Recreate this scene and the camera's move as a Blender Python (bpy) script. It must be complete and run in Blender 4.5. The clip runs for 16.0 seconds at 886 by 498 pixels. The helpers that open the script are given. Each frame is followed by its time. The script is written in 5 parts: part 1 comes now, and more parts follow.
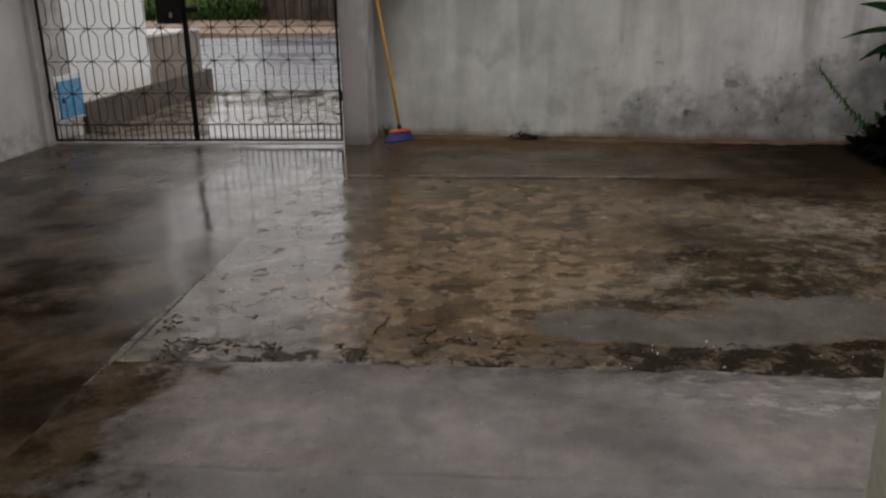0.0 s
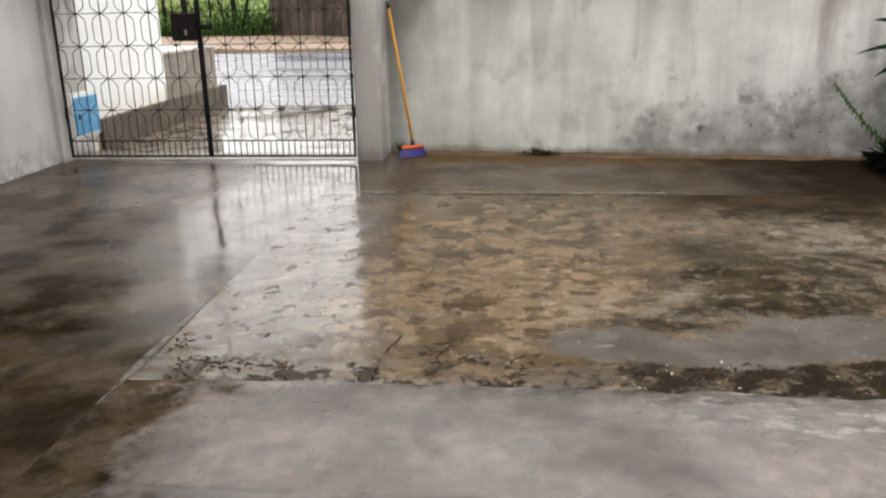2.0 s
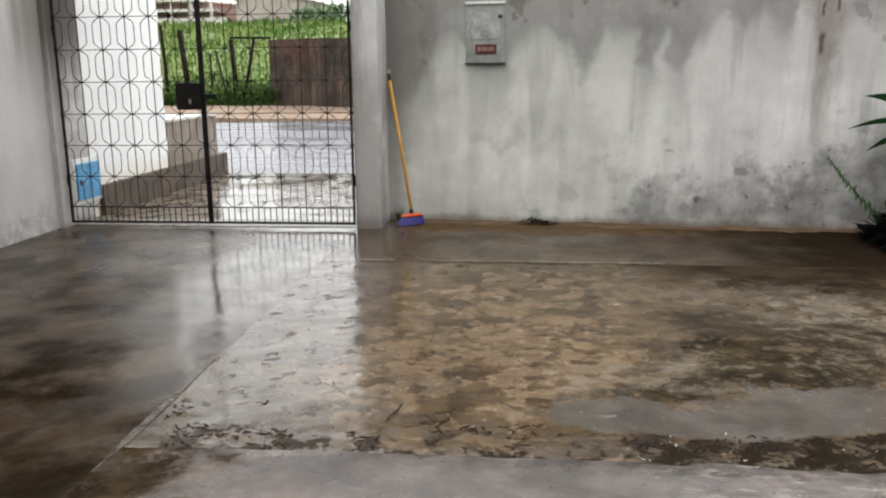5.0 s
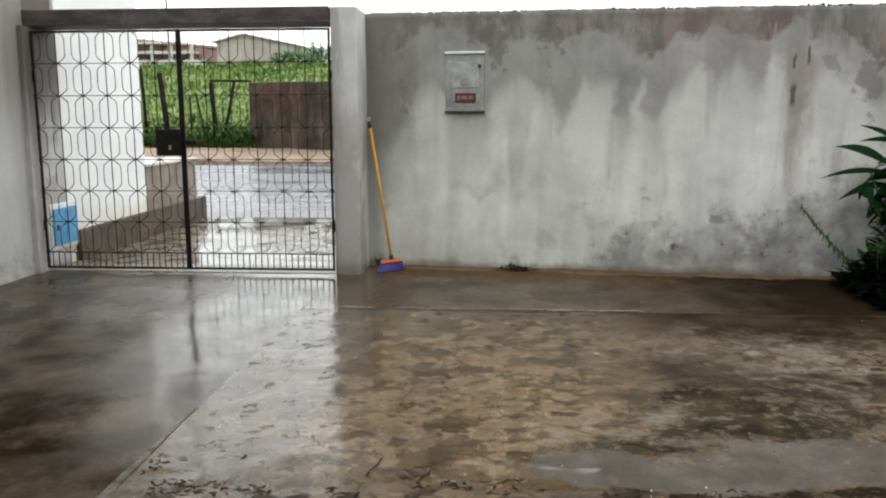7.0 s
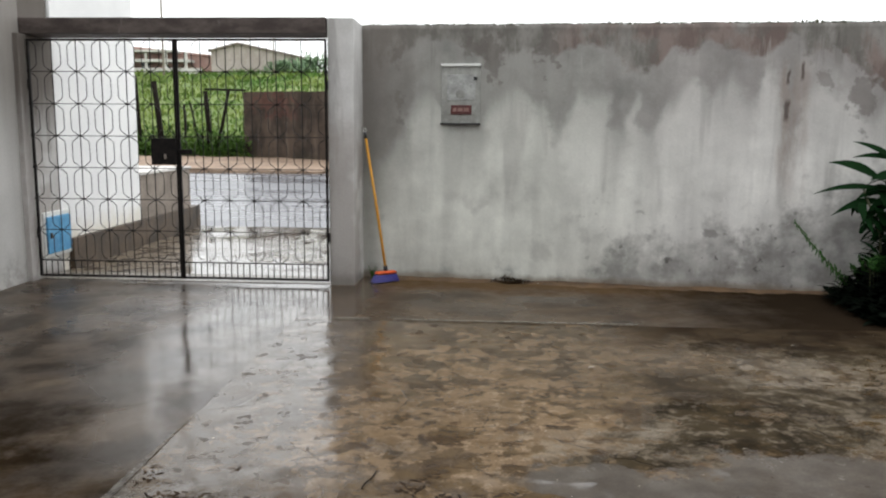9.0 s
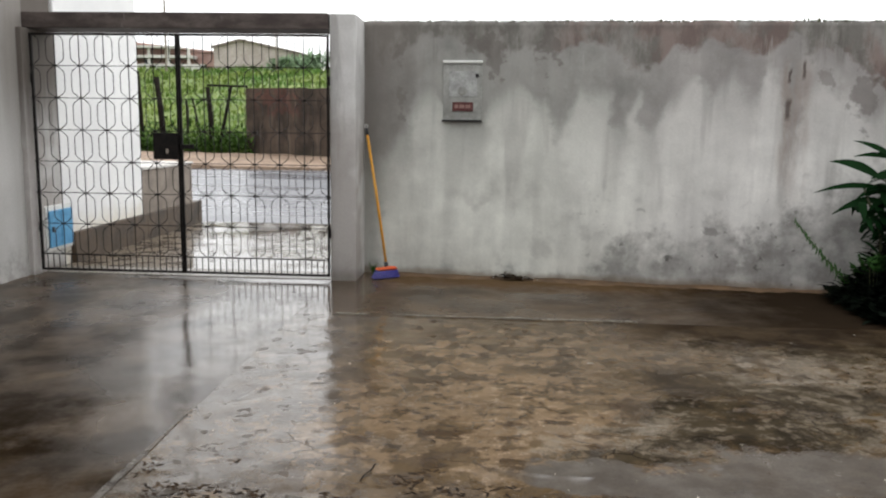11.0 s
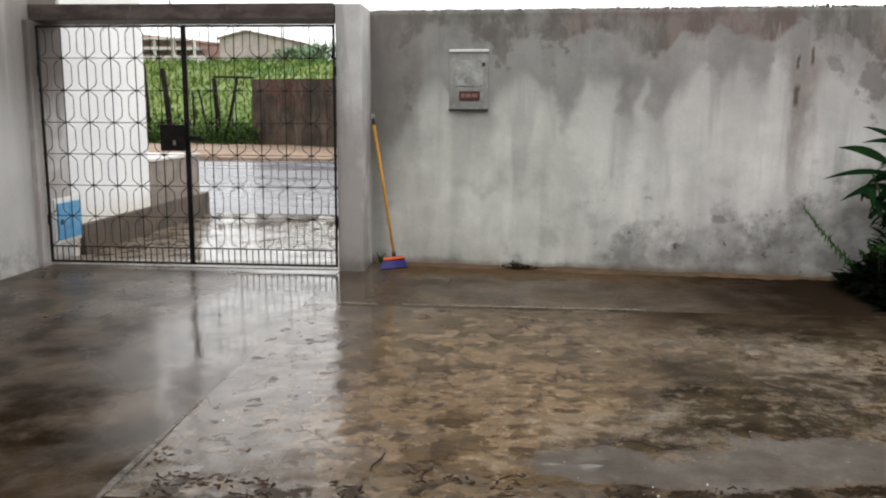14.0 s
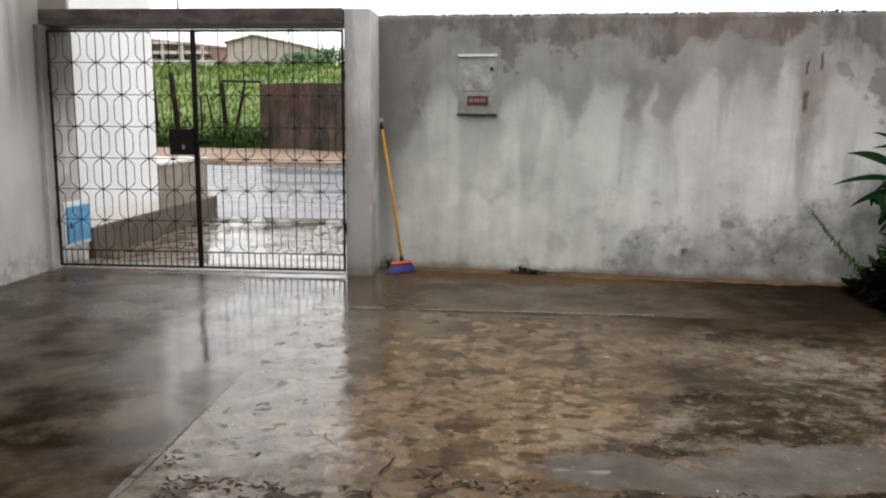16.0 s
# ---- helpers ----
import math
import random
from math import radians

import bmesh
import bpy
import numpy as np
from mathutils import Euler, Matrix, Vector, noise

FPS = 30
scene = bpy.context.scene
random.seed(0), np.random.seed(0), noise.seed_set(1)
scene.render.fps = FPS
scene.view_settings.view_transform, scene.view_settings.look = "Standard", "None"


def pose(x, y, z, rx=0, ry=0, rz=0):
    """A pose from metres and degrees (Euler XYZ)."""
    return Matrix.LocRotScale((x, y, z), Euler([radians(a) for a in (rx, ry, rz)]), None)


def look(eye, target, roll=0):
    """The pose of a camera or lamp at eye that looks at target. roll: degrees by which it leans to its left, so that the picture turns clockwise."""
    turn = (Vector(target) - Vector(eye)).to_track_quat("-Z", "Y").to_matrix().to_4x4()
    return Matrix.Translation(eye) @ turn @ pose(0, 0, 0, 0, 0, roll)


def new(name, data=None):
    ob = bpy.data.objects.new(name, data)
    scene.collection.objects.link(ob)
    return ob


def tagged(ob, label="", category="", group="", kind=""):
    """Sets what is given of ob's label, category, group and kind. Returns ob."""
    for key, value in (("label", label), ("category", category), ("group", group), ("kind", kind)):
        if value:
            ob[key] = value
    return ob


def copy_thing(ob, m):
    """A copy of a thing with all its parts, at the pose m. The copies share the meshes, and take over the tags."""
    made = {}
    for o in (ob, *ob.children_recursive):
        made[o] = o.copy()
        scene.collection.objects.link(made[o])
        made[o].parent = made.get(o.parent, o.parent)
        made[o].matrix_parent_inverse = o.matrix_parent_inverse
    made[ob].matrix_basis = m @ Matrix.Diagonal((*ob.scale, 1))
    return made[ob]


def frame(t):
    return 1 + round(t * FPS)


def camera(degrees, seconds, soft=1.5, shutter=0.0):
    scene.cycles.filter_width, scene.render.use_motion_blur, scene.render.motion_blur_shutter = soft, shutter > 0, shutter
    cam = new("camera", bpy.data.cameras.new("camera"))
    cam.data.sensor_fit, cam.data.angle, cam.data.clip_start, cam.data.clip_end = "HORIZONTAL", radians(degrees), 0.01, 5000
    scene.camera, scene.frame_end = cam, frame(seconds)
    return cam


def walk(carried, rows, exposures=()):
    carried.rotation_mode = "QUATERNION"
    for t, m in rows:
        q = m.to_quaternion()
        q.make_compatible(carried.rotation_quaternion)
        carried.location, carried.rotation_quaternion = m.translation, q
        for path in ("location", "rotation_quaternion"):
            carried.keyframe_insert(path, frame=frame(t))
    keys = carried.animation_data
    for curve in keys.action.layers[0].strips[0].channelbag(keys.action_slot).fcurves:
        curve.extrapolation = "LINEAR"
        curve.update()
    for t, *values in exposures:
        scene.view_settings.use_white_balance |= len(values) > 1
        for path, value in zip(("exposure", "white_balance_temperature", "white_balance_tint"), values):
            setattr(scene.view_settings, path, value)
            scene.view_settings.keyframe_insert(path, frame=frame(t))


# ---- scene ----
cam = camera(56.0, 16.0, soft=2.15, shutter=0.5)
PATH = [
    (0, (0.146, 0.175, 1.305), (-0.03, 2.073, 0.7), -1.0),
    (0.5, (0.136, 0.182, 1.305), (-0.039, 2.051, 0.616), -0.8),
    (1, (0.148, 0.179, 1.306), (-0.035, 2.038, 0.591), -0.9),
    (1.5, (0.134, 0.191, 1.304), (-0.053, 2.061, 0.62), -0.3),
    (2, (0.148, 0.192, 1.319), (-0.06, 2.097, 0.746), -1.2),
    (2.5, (0.135, 0.196, 1.316), (-0.057, 2.12, 0.806), -0.9),
    (3, (0.137, 0.197, 1.314), (-0.053, 2.143, 0.894), -1.3),
    (3.2, (0.132, 0.207, 1.301), (-0.051, 2.152, 0.874), -1.2),
    (5.3, (0.12, 0.166, 1.329), (-0.077, 2.114, 0.923), -0.5),
    (5.5, (0.123, 0.156, 1.356), (-0.052, 2.11, 0.964), -0.0),
    (6, (0.117, 0.17, 1.375), (-0.041, 2.141, 1.079), 0.5),
    (6.5, (0.118, 0.175, 1.362), (-0.021, 2.149, 1.071), 0.3),
    (7, (0.112, 0.175, 1.368), (-0.035, 2.144, 1.05), -0.2),
    (7.5, (0.113, 0.168, 1.367), (-0.003, 2.14, 1.053), -0.5),
    (8, (0.119, 0.169, 1.359), (-0.02, 2.138, 1.035), 0.0),
    (8.5, (0.105, 0.178, 1.364), (-0.039, 2.144, 1.026), 0.3),
    (9, (0.093, 0.172, 1.377), (-0.036, 2.146, 1.084), 0.4),
    (11.5, (0.104, 0.156, 1.363), (-0.026, 2.128, 1.061), 0.9),
    (12, (0.106, 0.167, 1.362), (-0.003, 2.139, 1.049), 0.7),
    (12.5, (0.091, 0.15, 1.379), (-0.034, 2.122, 1.069), 0.4),
    (13, (0.102, 0.155, 1.369), (-0.043, 2.126, 1.064), 0.7),
    (13.5, (0.097, 0.167, 1.355), (-0.055, 2.137, 1.042), 0.5),
    (14, (0.098, 0.154, 1.363), (-0.051, 2.123, 1.041), 0.3),
    (14.5, (0.095, 0.146, 1.37), (-0.064, 2.117, 1.067), 0.3),
    (15, (0.093, 0.164, 1.362), (-0.072, 2.133, 1.051), 0.1),
    (15.5, (0.087, 0.138, 1.369), (-0.07, 2.108, 1.064), 0.7),
    (16, (0.084, 0.151, 1.366), (-0.08, 2.12, 1.054), 0.4),
]
EXPOSURES = [(0.0, -0.82, 6700, 14), (0.5, 0.35, 6700, 14), (1.0, 0.38, 6700, 14), (1.5, 0.48, 6700, 14), (2.0, 0.46, 6700, 12), (3.0, 0.33, 6650, 12), (5.5, 0.30, 6500, 10), (6.0, 0.13, 6450, 9), (6.5, 0.0, 6450, 7), (7.0, 0.20, 6450, 7),
             (8.5, 0.20, 6450, 9), (9.0, 0.10, 6450, 10), (12.0, 0.12, 6550, 11), (16.0, 0.14, 6600, 12)]
walk(cam, [(t, look(eye, target, roll)) for t, eye, target, roll in PATH], EXPOSURES)

# ---- sky and light: rainy overcast day ----
world = bpy.data.worlds.new("overcast_sky")
scene.world = world
world.use_nodes = True
wt = world.node_tree
wt.nodes.clear()
w_out = wt.nodes.new("ShaderNodeOutputWorld")
w_bg = wt.nodes.new("ShaderNodeBackground")
w_hs = wt.nodes.new("ShaderNodeHueSaturation")
w_sky = wt.nodes.new("ShaderNodeTexSky")
w_sky.sky_type = "NISHITA"
w_sky.sun_disc = False
w_sky.sun_elevation = radians(58)
w_sky.sun_rotation = radians(10)
w_sky.air_density, w_sky.dust_density, w_sky.ozone_density = 1.0, 6.0, 1.0
w_hs.inputs["Saturation"].default_value = 0.12
w_bg.inputs["Strength"].default_value = 0.185
wt.links.new(w_sky.outputs[0], w_hs.inputs["Color"])
w_mix = wt.nodes.new("ShaderNodeMixRGB")
w_mix.inputs[0].default_value = 0.75
w_mix.inputs[2].default_value = (10.2, 10.4, 10.5, 1)
wt.links.new(w_hs.outputs[0], w_mix.inputs[1])
wt.links.new(w_mix.outputs[0], w_bg.inputs[0])
wt.links.new(w_bg.outputs[0], w_out.inputs[0])

sun_data = bpy.data.lights.new("sun", "SUN")
sun_data.energy, sun_data.angle, sun_data.color = 0.5, radians(50), (1.0, 0.97, 0.93)
sun = new("sun", sun_data)
sun.matrix_world = look((1.0, 7.0, 8), (0, 2.0, 0))


# ---- material tools ----
class Nodes:
    """A small wrapper that builds a node material."""

    def __init__(self, name):
        self.m = bpy.data.materials.new(name)
        self.m.use_nodes = True
        self.t = self.m.node_tree
        self.t.nodes.clear()
        self.out = self.t.nodes.new("ShaderNodeOutputMaterial")
        self.co = self.t.nodes.new("ShaderNodeTexCoord").outputs["Object"]

    def put(self, socket, v):
        if v is None:
            return
        if isinstance(v, bpy.types.NodeSocket):
            self.t.links.new(v, socket)
        elif isinstance(v, tuple) and len(v) == 3 and socket.type == "RGBA":
            socket.default_value = (*v, 1)
        else:
            socket.default_value = v

    def scale(self, x, y, z, co=None):
        n = self.t.nodes.new("ShaderNodeMapping")
        self.put(n.inputs["Vector"], co or self.co)
        n.inputs["Scale"].default_value = (x, y, z)
        return n.outputs[0]

    def noise(self, scale, detail=4.0, rough=0.55, co=None, warp=0.0):
        n = self.t.nodes.new("ShaderNodeTexNoise")
        self.put(n.inputs["Vector"], co or self.co)
        for key, v in (("Scale", scale), ("Detail", detail), ("Roughness", rough), ("Distortion", warp)):
            n.inputs[key].default_value = v
        return n.outputs[0]

    def cells(self, scale, co=None, feature="DISTANCE_TO_EDGE"):
        n = self.t.nodes.new("ShaderNodeTexVoronoi")
        n.feature = feature
        self.put(n.inputs["Vector"], co or self.co)
        n.inputs["Scale"].default_value = scale
        return n.outputs[0]

    def warp(self, scale, amount):
        """Coordinates bent by noise."""
        t = self.t.nodes.new("ShaderNodeTexNoise")
        self.put(t.inputs["Vector"], self.co)
        t.inputs["Scale"].default_value = scale
        n = self.t.nodes.new("ShaderNodeVectorMath")
        n.operation = "MULTIPLY_ADD"
        self.put(n.inputs[0], t.outputs["Color"])
        n.inputs[1].default_value = (amount, amount, 0)
        self.put(n.inputs[2], self.co)
        return n.outputs[0]

    def op(self, kind, a, b=None, c=None):
        n = self.t.nodes.new("ShaderNodeMath")
        n.operation = kind
        self.put(n.inputs[0], a)
        self.put(n.inputs[1], b)
        self.put(n.inputs[2], c)
        return n.outputs[0]

    def add(self, a, b):
        return self.op("ADD", a, b)

    def mul(self, *vs):
        r = vs[0]
        for v in vs[1:]:
            r = self.op("MULTIPLY", r, v)
        return r

    def step(self, v, a, b, lo=0.0, hi=1.0):
        """Goes smoothly from lo to hi as v goes from a to b."""
        n = self.t.nodes.new("ShaderNodeMapRange")
        n.interpolation_type = "SMOOTHSTEP"
        self.put(n.inputs["Value"], v)
        flip = a > b
        for key, x in (("From Min", b if flip else a), ("From Max", a if flip else b), ("To Min", hi if flip else lo), ("To Max", lo if flip else hi)):
            n.inputs[key].default_value = x
        return n.outputs[0]

    def axes(self):
        n = self.t.nodes.new("ShaderNodeSeparateXYZ")
        self.put(n.inputs[0], self.co)
        return n.outputs

    def mix(self, f, a, b):
        n = self.t.nodes.new("ShaderNodeMix")
        n.data_type = "RGBA"
        self.put(n.inputs[0], f)
        self.put(n.inputs[6], a)
        self.put(n.inputs[7], b)
        return n.outputs[2]

    def shade(self, colour, amount):
        """Colour times a grey value."""
        n = self.t.nodes.new("ShaderNodeMix")
        n.data_type = "RGBA"
        n.blend_type = "MULTIPLY"
        n.inputs[0].default_value = 1.0
        self.put(n.inputs[6], colour)
        self.put(n.inputs[7], amount)
        return n.outputs[2]

    def profile(self, v, stops):
        """A value that runs smoothly through (v, value) stops."""
        n = self.t.nodes.new("ShaderNodeValToRGB")
        n.color_ramp.interpolation = "EASE"
        lo, hi = stops[0][0], stops[-1][0]
        base, top = min(b for a, b in stops), max(b for a, b in stops)
        self.put(n.inputs[0], self.op("DIVIDE", self.op("SUBTRACT", v, lo), hi - lo))
        e = n.color_ramp.elements
        while len(e) < len(stops):
            e.new(0.5)
        for k, (a, b) in enumerate(stops):
            e[k].position = (a - lo) / (hi - lo)
            g = (b - base) / (top - base)
            e[k].color = (g, g, g, 1)
        return self.add(self.mul(n.outputs[0], top - base), base)

    def spot(self, u, v, cu, cv, ru, rv):
        """One in the middle of an oval, none at its rim, less beyond."""
        a = self.op("DIVIDE", self.op("SUBTRACT", u, cu), ru)
        b = self.op("DIVIDE", self.op("SUBTRACT", v, cv), rv)
        return self.op("SUBTRACT", 1.0, self.op("SQRT", self.add(self.mul(a, a), self.mul(b, b))))

    def spots(self, u, v, rough, ovals):
        """Ragged-edged union of ovals (cu, cv, ru, rv, strength)."""
        r = None
        for cu, cv, ru, rv, strength in ovals:
            k = self.mul(self.step(self.add(self.spot(u, v, cu, cv, ru, rv), rough), 0.0, 0.45), strength)
            r = k if r is None else self.op("MAXIMUM", r, k)
        return r

    def random(self):
        return self.t.nodes.new("ShaderNodeObjectInfo").outputs["Random"]

    def island(self):
        return self.t.nodes.new("ShaderNodeNewGeometry").outputs["Random Per Island"]

    def done(self, colour, rough=0.6, bump=None, depth=0.004, metal=0.0, spec=0.5):
        b = self.t.nodes.new("ShaderNodeBsdfPrincipled")
        self.put(b.inputs["Base Color"], colour)
        self.put(b.inputs["Roughness"], rough)
        self.put(b.inputs["Metallic"], metal)
        self.put(b.inputs["Specular IOR Level"], spec)
        if bump is not None:
            n = self.t.nodes.new("ShaderNodeBump")
            n.inputs["Distance"].default_value = depth
            n.inputs["Strength"].default_value = 1.0
            self.put(n.inputs["Height"], bump)
            self.t.links.new(n.outputs[0], b.inputs["Normal"])
        self.t.links.new(b.outputs[0], self.out.inputs[0])
        return self.m


def plain(name, a, b, scale=12.0, rough=0.6, depth=0.002, metal=0.0, vary=0.0, stretch=(1, 1, 1), spec=0.5):
    """Two close colours mixed by noise, with fine grain and relief."""
    n = Nodes(name)
    co = n.scale(*stretch)
    big = n.noise(scale, 5, 0.6, co)
    fine = n.noise(scale * 9, 3, 0.6, co)
    col = n.mix(n.step(big, 0.32, 0.68), a, b)
    col = n.shade(col, n.step(fine, 0.2, 0.8, 0.82, 1.12))
    if vary:
        col = n.shade(col, n.step(n.random(), 0, 1, 1 - vary, 1 + vary))
    return n.done(col, n.step(fine, 0.2, 0.8, max(rough - 0.1, 0.02), rough + 0.1), n.add(big, n.mul(fine, 0.4)), depth, metal, spec)


def yard_wall_material():
    """Grey cement plaster: rain-dark along the top, drip tongues, damp foot."""
    n = Nodes("stained_plaster")
    x, y, z = n.axes()
    big = n.noise(1.3, 4, 0.55)
    mid = n.noise(5.0, 5, 0.6)
    fine = n.noise(60, 3, 0.6)
    patch = n.noise(2.6, 6, 0.62)
    soft_run = n.noise(1.0, 3, 0.5, n.scale(6.0, 6.0, 0.7), warp=0.2)
    half = n.op("SUBTRACT", patch, 0.5)
    ragged = n.op("SUBTRACT", mid, 0.5)
    xw = n.add(x, n.add(n.mul(half, 0.30), n.mul(ragged, 0.13)))
    east = n.step(n.add(x, n.mul(half, 1.2)), 0.2, 2.2)
    grey = n.mix(east, (0.258, 0.256, 0.236), (0.305, 0.288, 0.276))
    grey = n.shade(grey, n.step(patch, 0.35, 0.65, 0.86, 1.14))
    pale = n.mix(east, (0.655, 0.66, 0.605), (0.67, 0.655, 0.625))
    pale = n.shade(pale, n.step(big, 0.34, 0.66, 0.86, 1.10))
    # rain-washed pale plaster reaches up in tongues between grey drips
    reach = n.profile(xw, [(-1.1, 1.0), (-0.9, 1.15), (-0.78, 1.35), (-0.62, 1.66), (-0.48, 1.70), (-0.36, 1.36), (-0.12, 1.34), (0.06, 1.62), (0.26, 1.76), (0.45, 1.56),
                           (0.63, 1.40), (0.78, 1.70), (0.96, 1.64), (1.11, 1.34), (1.25, 1.62), (1.40, 1.36), (1.54, 1.66), (1.72, 1.82), (1.86, 1.64), (2.02, 1.70),
                           (2.20, 1.62), (2.31, 1.92), (2.42, 1.80), (2.52, 1.40), (2.63, 1.74), (2.78, 1.82), (2.95, 1.74), (3.10, 1.46), (3.3, 1.6)])
    drop = n.add(n.op("SUBTRACT", z, reach), n.add(n.mul(half, 0.55), n.add(n.mul(ragged, 0.24), n.mul(n.op("SUBTRACT", soft_run, 0.5), 0.35))))
    washed = n.add(n.mul(n.step(drop, 0.09, -0.17), 0.50), n.mul(n.step(drop, 0.05, -0.7), 0.50))
    col = n.mix(n.mul(washed, n.step(n.add(x, n.mul(mid, 0.8)), -0.5, 0.9, 0.74, 1.0)), grey, pale)
    col = n.shade(col, n.step(soft_run, 0.3, 0.7, 0.90, 1.08))
    col = n.shade(col, n.step(mid, 0.25, 0.75, 0.93, 1.06))
    # faint grey drips that run on into the pale part
    run2 = n.noise(1.0, 3, 0.5, n.scale(4.6, 4.6, 0.5), warp=0.25)
    drips = n.mul(n.step(n.add(run2, n.mul(n.op("SUBTRACT", z, 1.2), 0.14)), 0.53, 0.66), n.step(z, 0.45, 0.9))
    col = n.mix(n.mul(drips, 0.40), col, (0.25, 0.238, 0.225))
    # dark weathered band along the top with a lobed lower edge
    lobe = n.profile(xw, [(-1.1, 1.72), (-0.96, 1.80), (-0.82, 1.98), (-0.55, 2.10), (-0.3, 2.06), (-0.15, 1.98), (0.02, 1.90), (0.2, 2.02), (0.40, 2.04), (0.54, 1.95),
                          (0.8, 2.04), (1.05, 2.04), (1.24, 1.88), (1.40, 1.86), (1.58, 2.02), (1.80, 2.05), (2.0, 1.96), (2.24, 1.95), (2.4, 2.05), (2.6, 2.0), (2.82, 1.97), (3.0, 1.86), (3.3, 1.6)])
    over = n.op("SUBTRACT", n.add(z, n.add(n.mul(ragged, 0.34), n.mul(half, 0.25))), lobe)
    band = n.step(over, -0.015, 0.055)
    mottle = n.noise(1.0, 6, 0.68, n.scale(6, 6, 2.4))
    wet = n.mix(n.step(mottle, 0.38, 0.62), (0.120, 0.112, 0.098), (0.235, 0.224, 0.205))
    red = n.mul(n.step(n.noise(1.0, 5, 0.62, n.scale(2.6, 2.6, 1.6)), 0.44, 0.60), n.step(x, 0.2, 0.9))
    wet = n.mix(n.mul(red, 0.9), wet, n.mix(n.step(mottle, 0.4, 0.6), (0.125, 0.080, 0.068), (0.205, 0.150, 0.132)))
    col = n.mix(n.mul(band, 0.84), col, wet)
    edge = n.mul(n.step(n.add(z, n.mul(ragged, 0.12)), 2.13, 2.21), n.step(n.noise(9, 4, 0.6), 0.34, 0.60))
    col = n.mix(n.mul(edge, 0.45), col, (0.10, 0.092, 0.082))
    thin = n.noise(1.0, 3, 0.6, n.scale(9, 9, 0.9), warp=0.3)
    col = n.mix(n.mul(n.step(z, 1.80, 2.05), n.step(thin, 0.60, 0.70), 0.45), col, (0.085, 0.076, 0.066))
    col = n.mix(n.mul(n.step(z, 1.78, 2.0), n.step(thin, 0.36, 0.29), 0.5), col, (0.42, 0.40, 0.375))
    # single blots
    rag = n.add(n.mul(n.op("SUBTRACT", n.noise(9.0, 5, 0.65), 0.5), 4.5), n.mul(half, 2.5))
    blots = n.spots(x, z, rag, [(-0.80, 2.00, 0.06, 0.12, 0.6), (-0.16, 2.05, 0.12, 0.13, 0.6), (0.03, 1.96, 0.08, 0.22, 0.6), (-0.80, 1.58, 0.07, 0.16, 0.5), (0.50, 2.06, 0.08, 0.22, 0.6),
                                (2.77, 1.79, 0.08, 0.07, 0.45), (1.94, 0.47, 0.12, 0.035, 0.45), (3.06, 1.62, 0.10, 0.28, 0.5)])
    col = n.mix(blots, col, (0.12, 0.105, 0.095))
    # grey-brown tone high up beside the gate pillar, darker again into the corner
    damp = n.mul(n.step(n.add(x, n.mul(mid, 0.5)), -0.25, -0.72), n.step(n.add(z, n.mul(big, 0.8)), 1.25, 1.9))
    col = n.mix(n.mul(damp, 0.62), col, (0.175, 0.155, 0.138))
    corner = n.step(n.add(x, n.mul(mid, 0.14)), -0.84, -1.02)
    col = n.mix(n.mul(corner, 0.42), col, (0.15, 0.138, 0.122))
    # soft grey clouds low on the wall
    cloud = n.mul(n.step(n.noise(3.3, 4, 0.55), 0.54, 0.68), n.step(z, 1.1, 0.6))
    col = n.mix(n.mul(cloud, 0.35), col, (0.27, 0.262, 0.248))
    # mould at the foot, growing to the far end
    rise = n.add(n.profile(x, [(0.4, 0.0), (0.95, 0.12), (1.12, 0.42), (1.45, 0.40), (1.65, 0.30), (1.95, 0.48), (2.3, 0.46), (2.7, 0.78), (3.2, 1.1)]), n.mul(n.op("SUBTRACT", n.noise(3.4, 6, 0.68), 0.5), 1.3))
    foot = n.step(n.op("SUBTRACT", z, rise), 0.14, -0.18)
    blot = n.step(n.noise(4.0, 5, 0.6), 0.30, 0.70)
    col = n.mix(n.mul(foot, n.add(n.mul(blot, 0.55), 0.25)), col, n.mix(east, (0.155, 0.160, 0.150), (0.125, 0.112, 0.104)))
    specks = n.mul(n.step(n.noise(13, 3, 0.5), 0.65, 0.72), n.step(z, 1.0, 0.3), n.step(x, 0.3, 1.6))
    col = n.mix(n.mul(specks, 0.7), col, (0.06, 0.055, 0.05))
    # rusty running cracks
    wob = n.add(x, n.mul(n.op("SUBTRACT", n.noise(6, 3, 0.6), 0.5), 0.07))
    off = n.op("ABSOLUTE", n.op("SUBTRACT", wob, 2.47))
    off2 = n.op("ABSOLUTE", n.op("SUBTRACT", wob, 2.58))
    streak = n.step(n.noise(1.0, 4, 0.6, n.scale(9, 9, 2.2)), 0.34, 0.62)
    run = n.mul(n.add(n.step(off, 0.10, 0.02), n.mul(n.step(off2, 0.09, 0.02), 0.7)), n.step(z, 0.55, 1.2), n.step(z, 2.0, 1.8), streak)
    col = n.mix(n.mul(n.op("MINIMUM", run, 1.0), 0.52), col, (0.24, 0.175, 0.140))
    dark = n.mul(n.step(off, 0.026, 0.008), n.step(n.op("ABSOLUTE", n.op("SUBTRACT", z, 1.52)), 0.11, 0.05))
    dark = n.op("MAXIMUM", dark, n.mul(n.step(off, 0.016, 0.005), n.step(n.op("ABSOLUTE", n.op("SUBTRACT", z, 1.79)), 0.08, 0.03)))
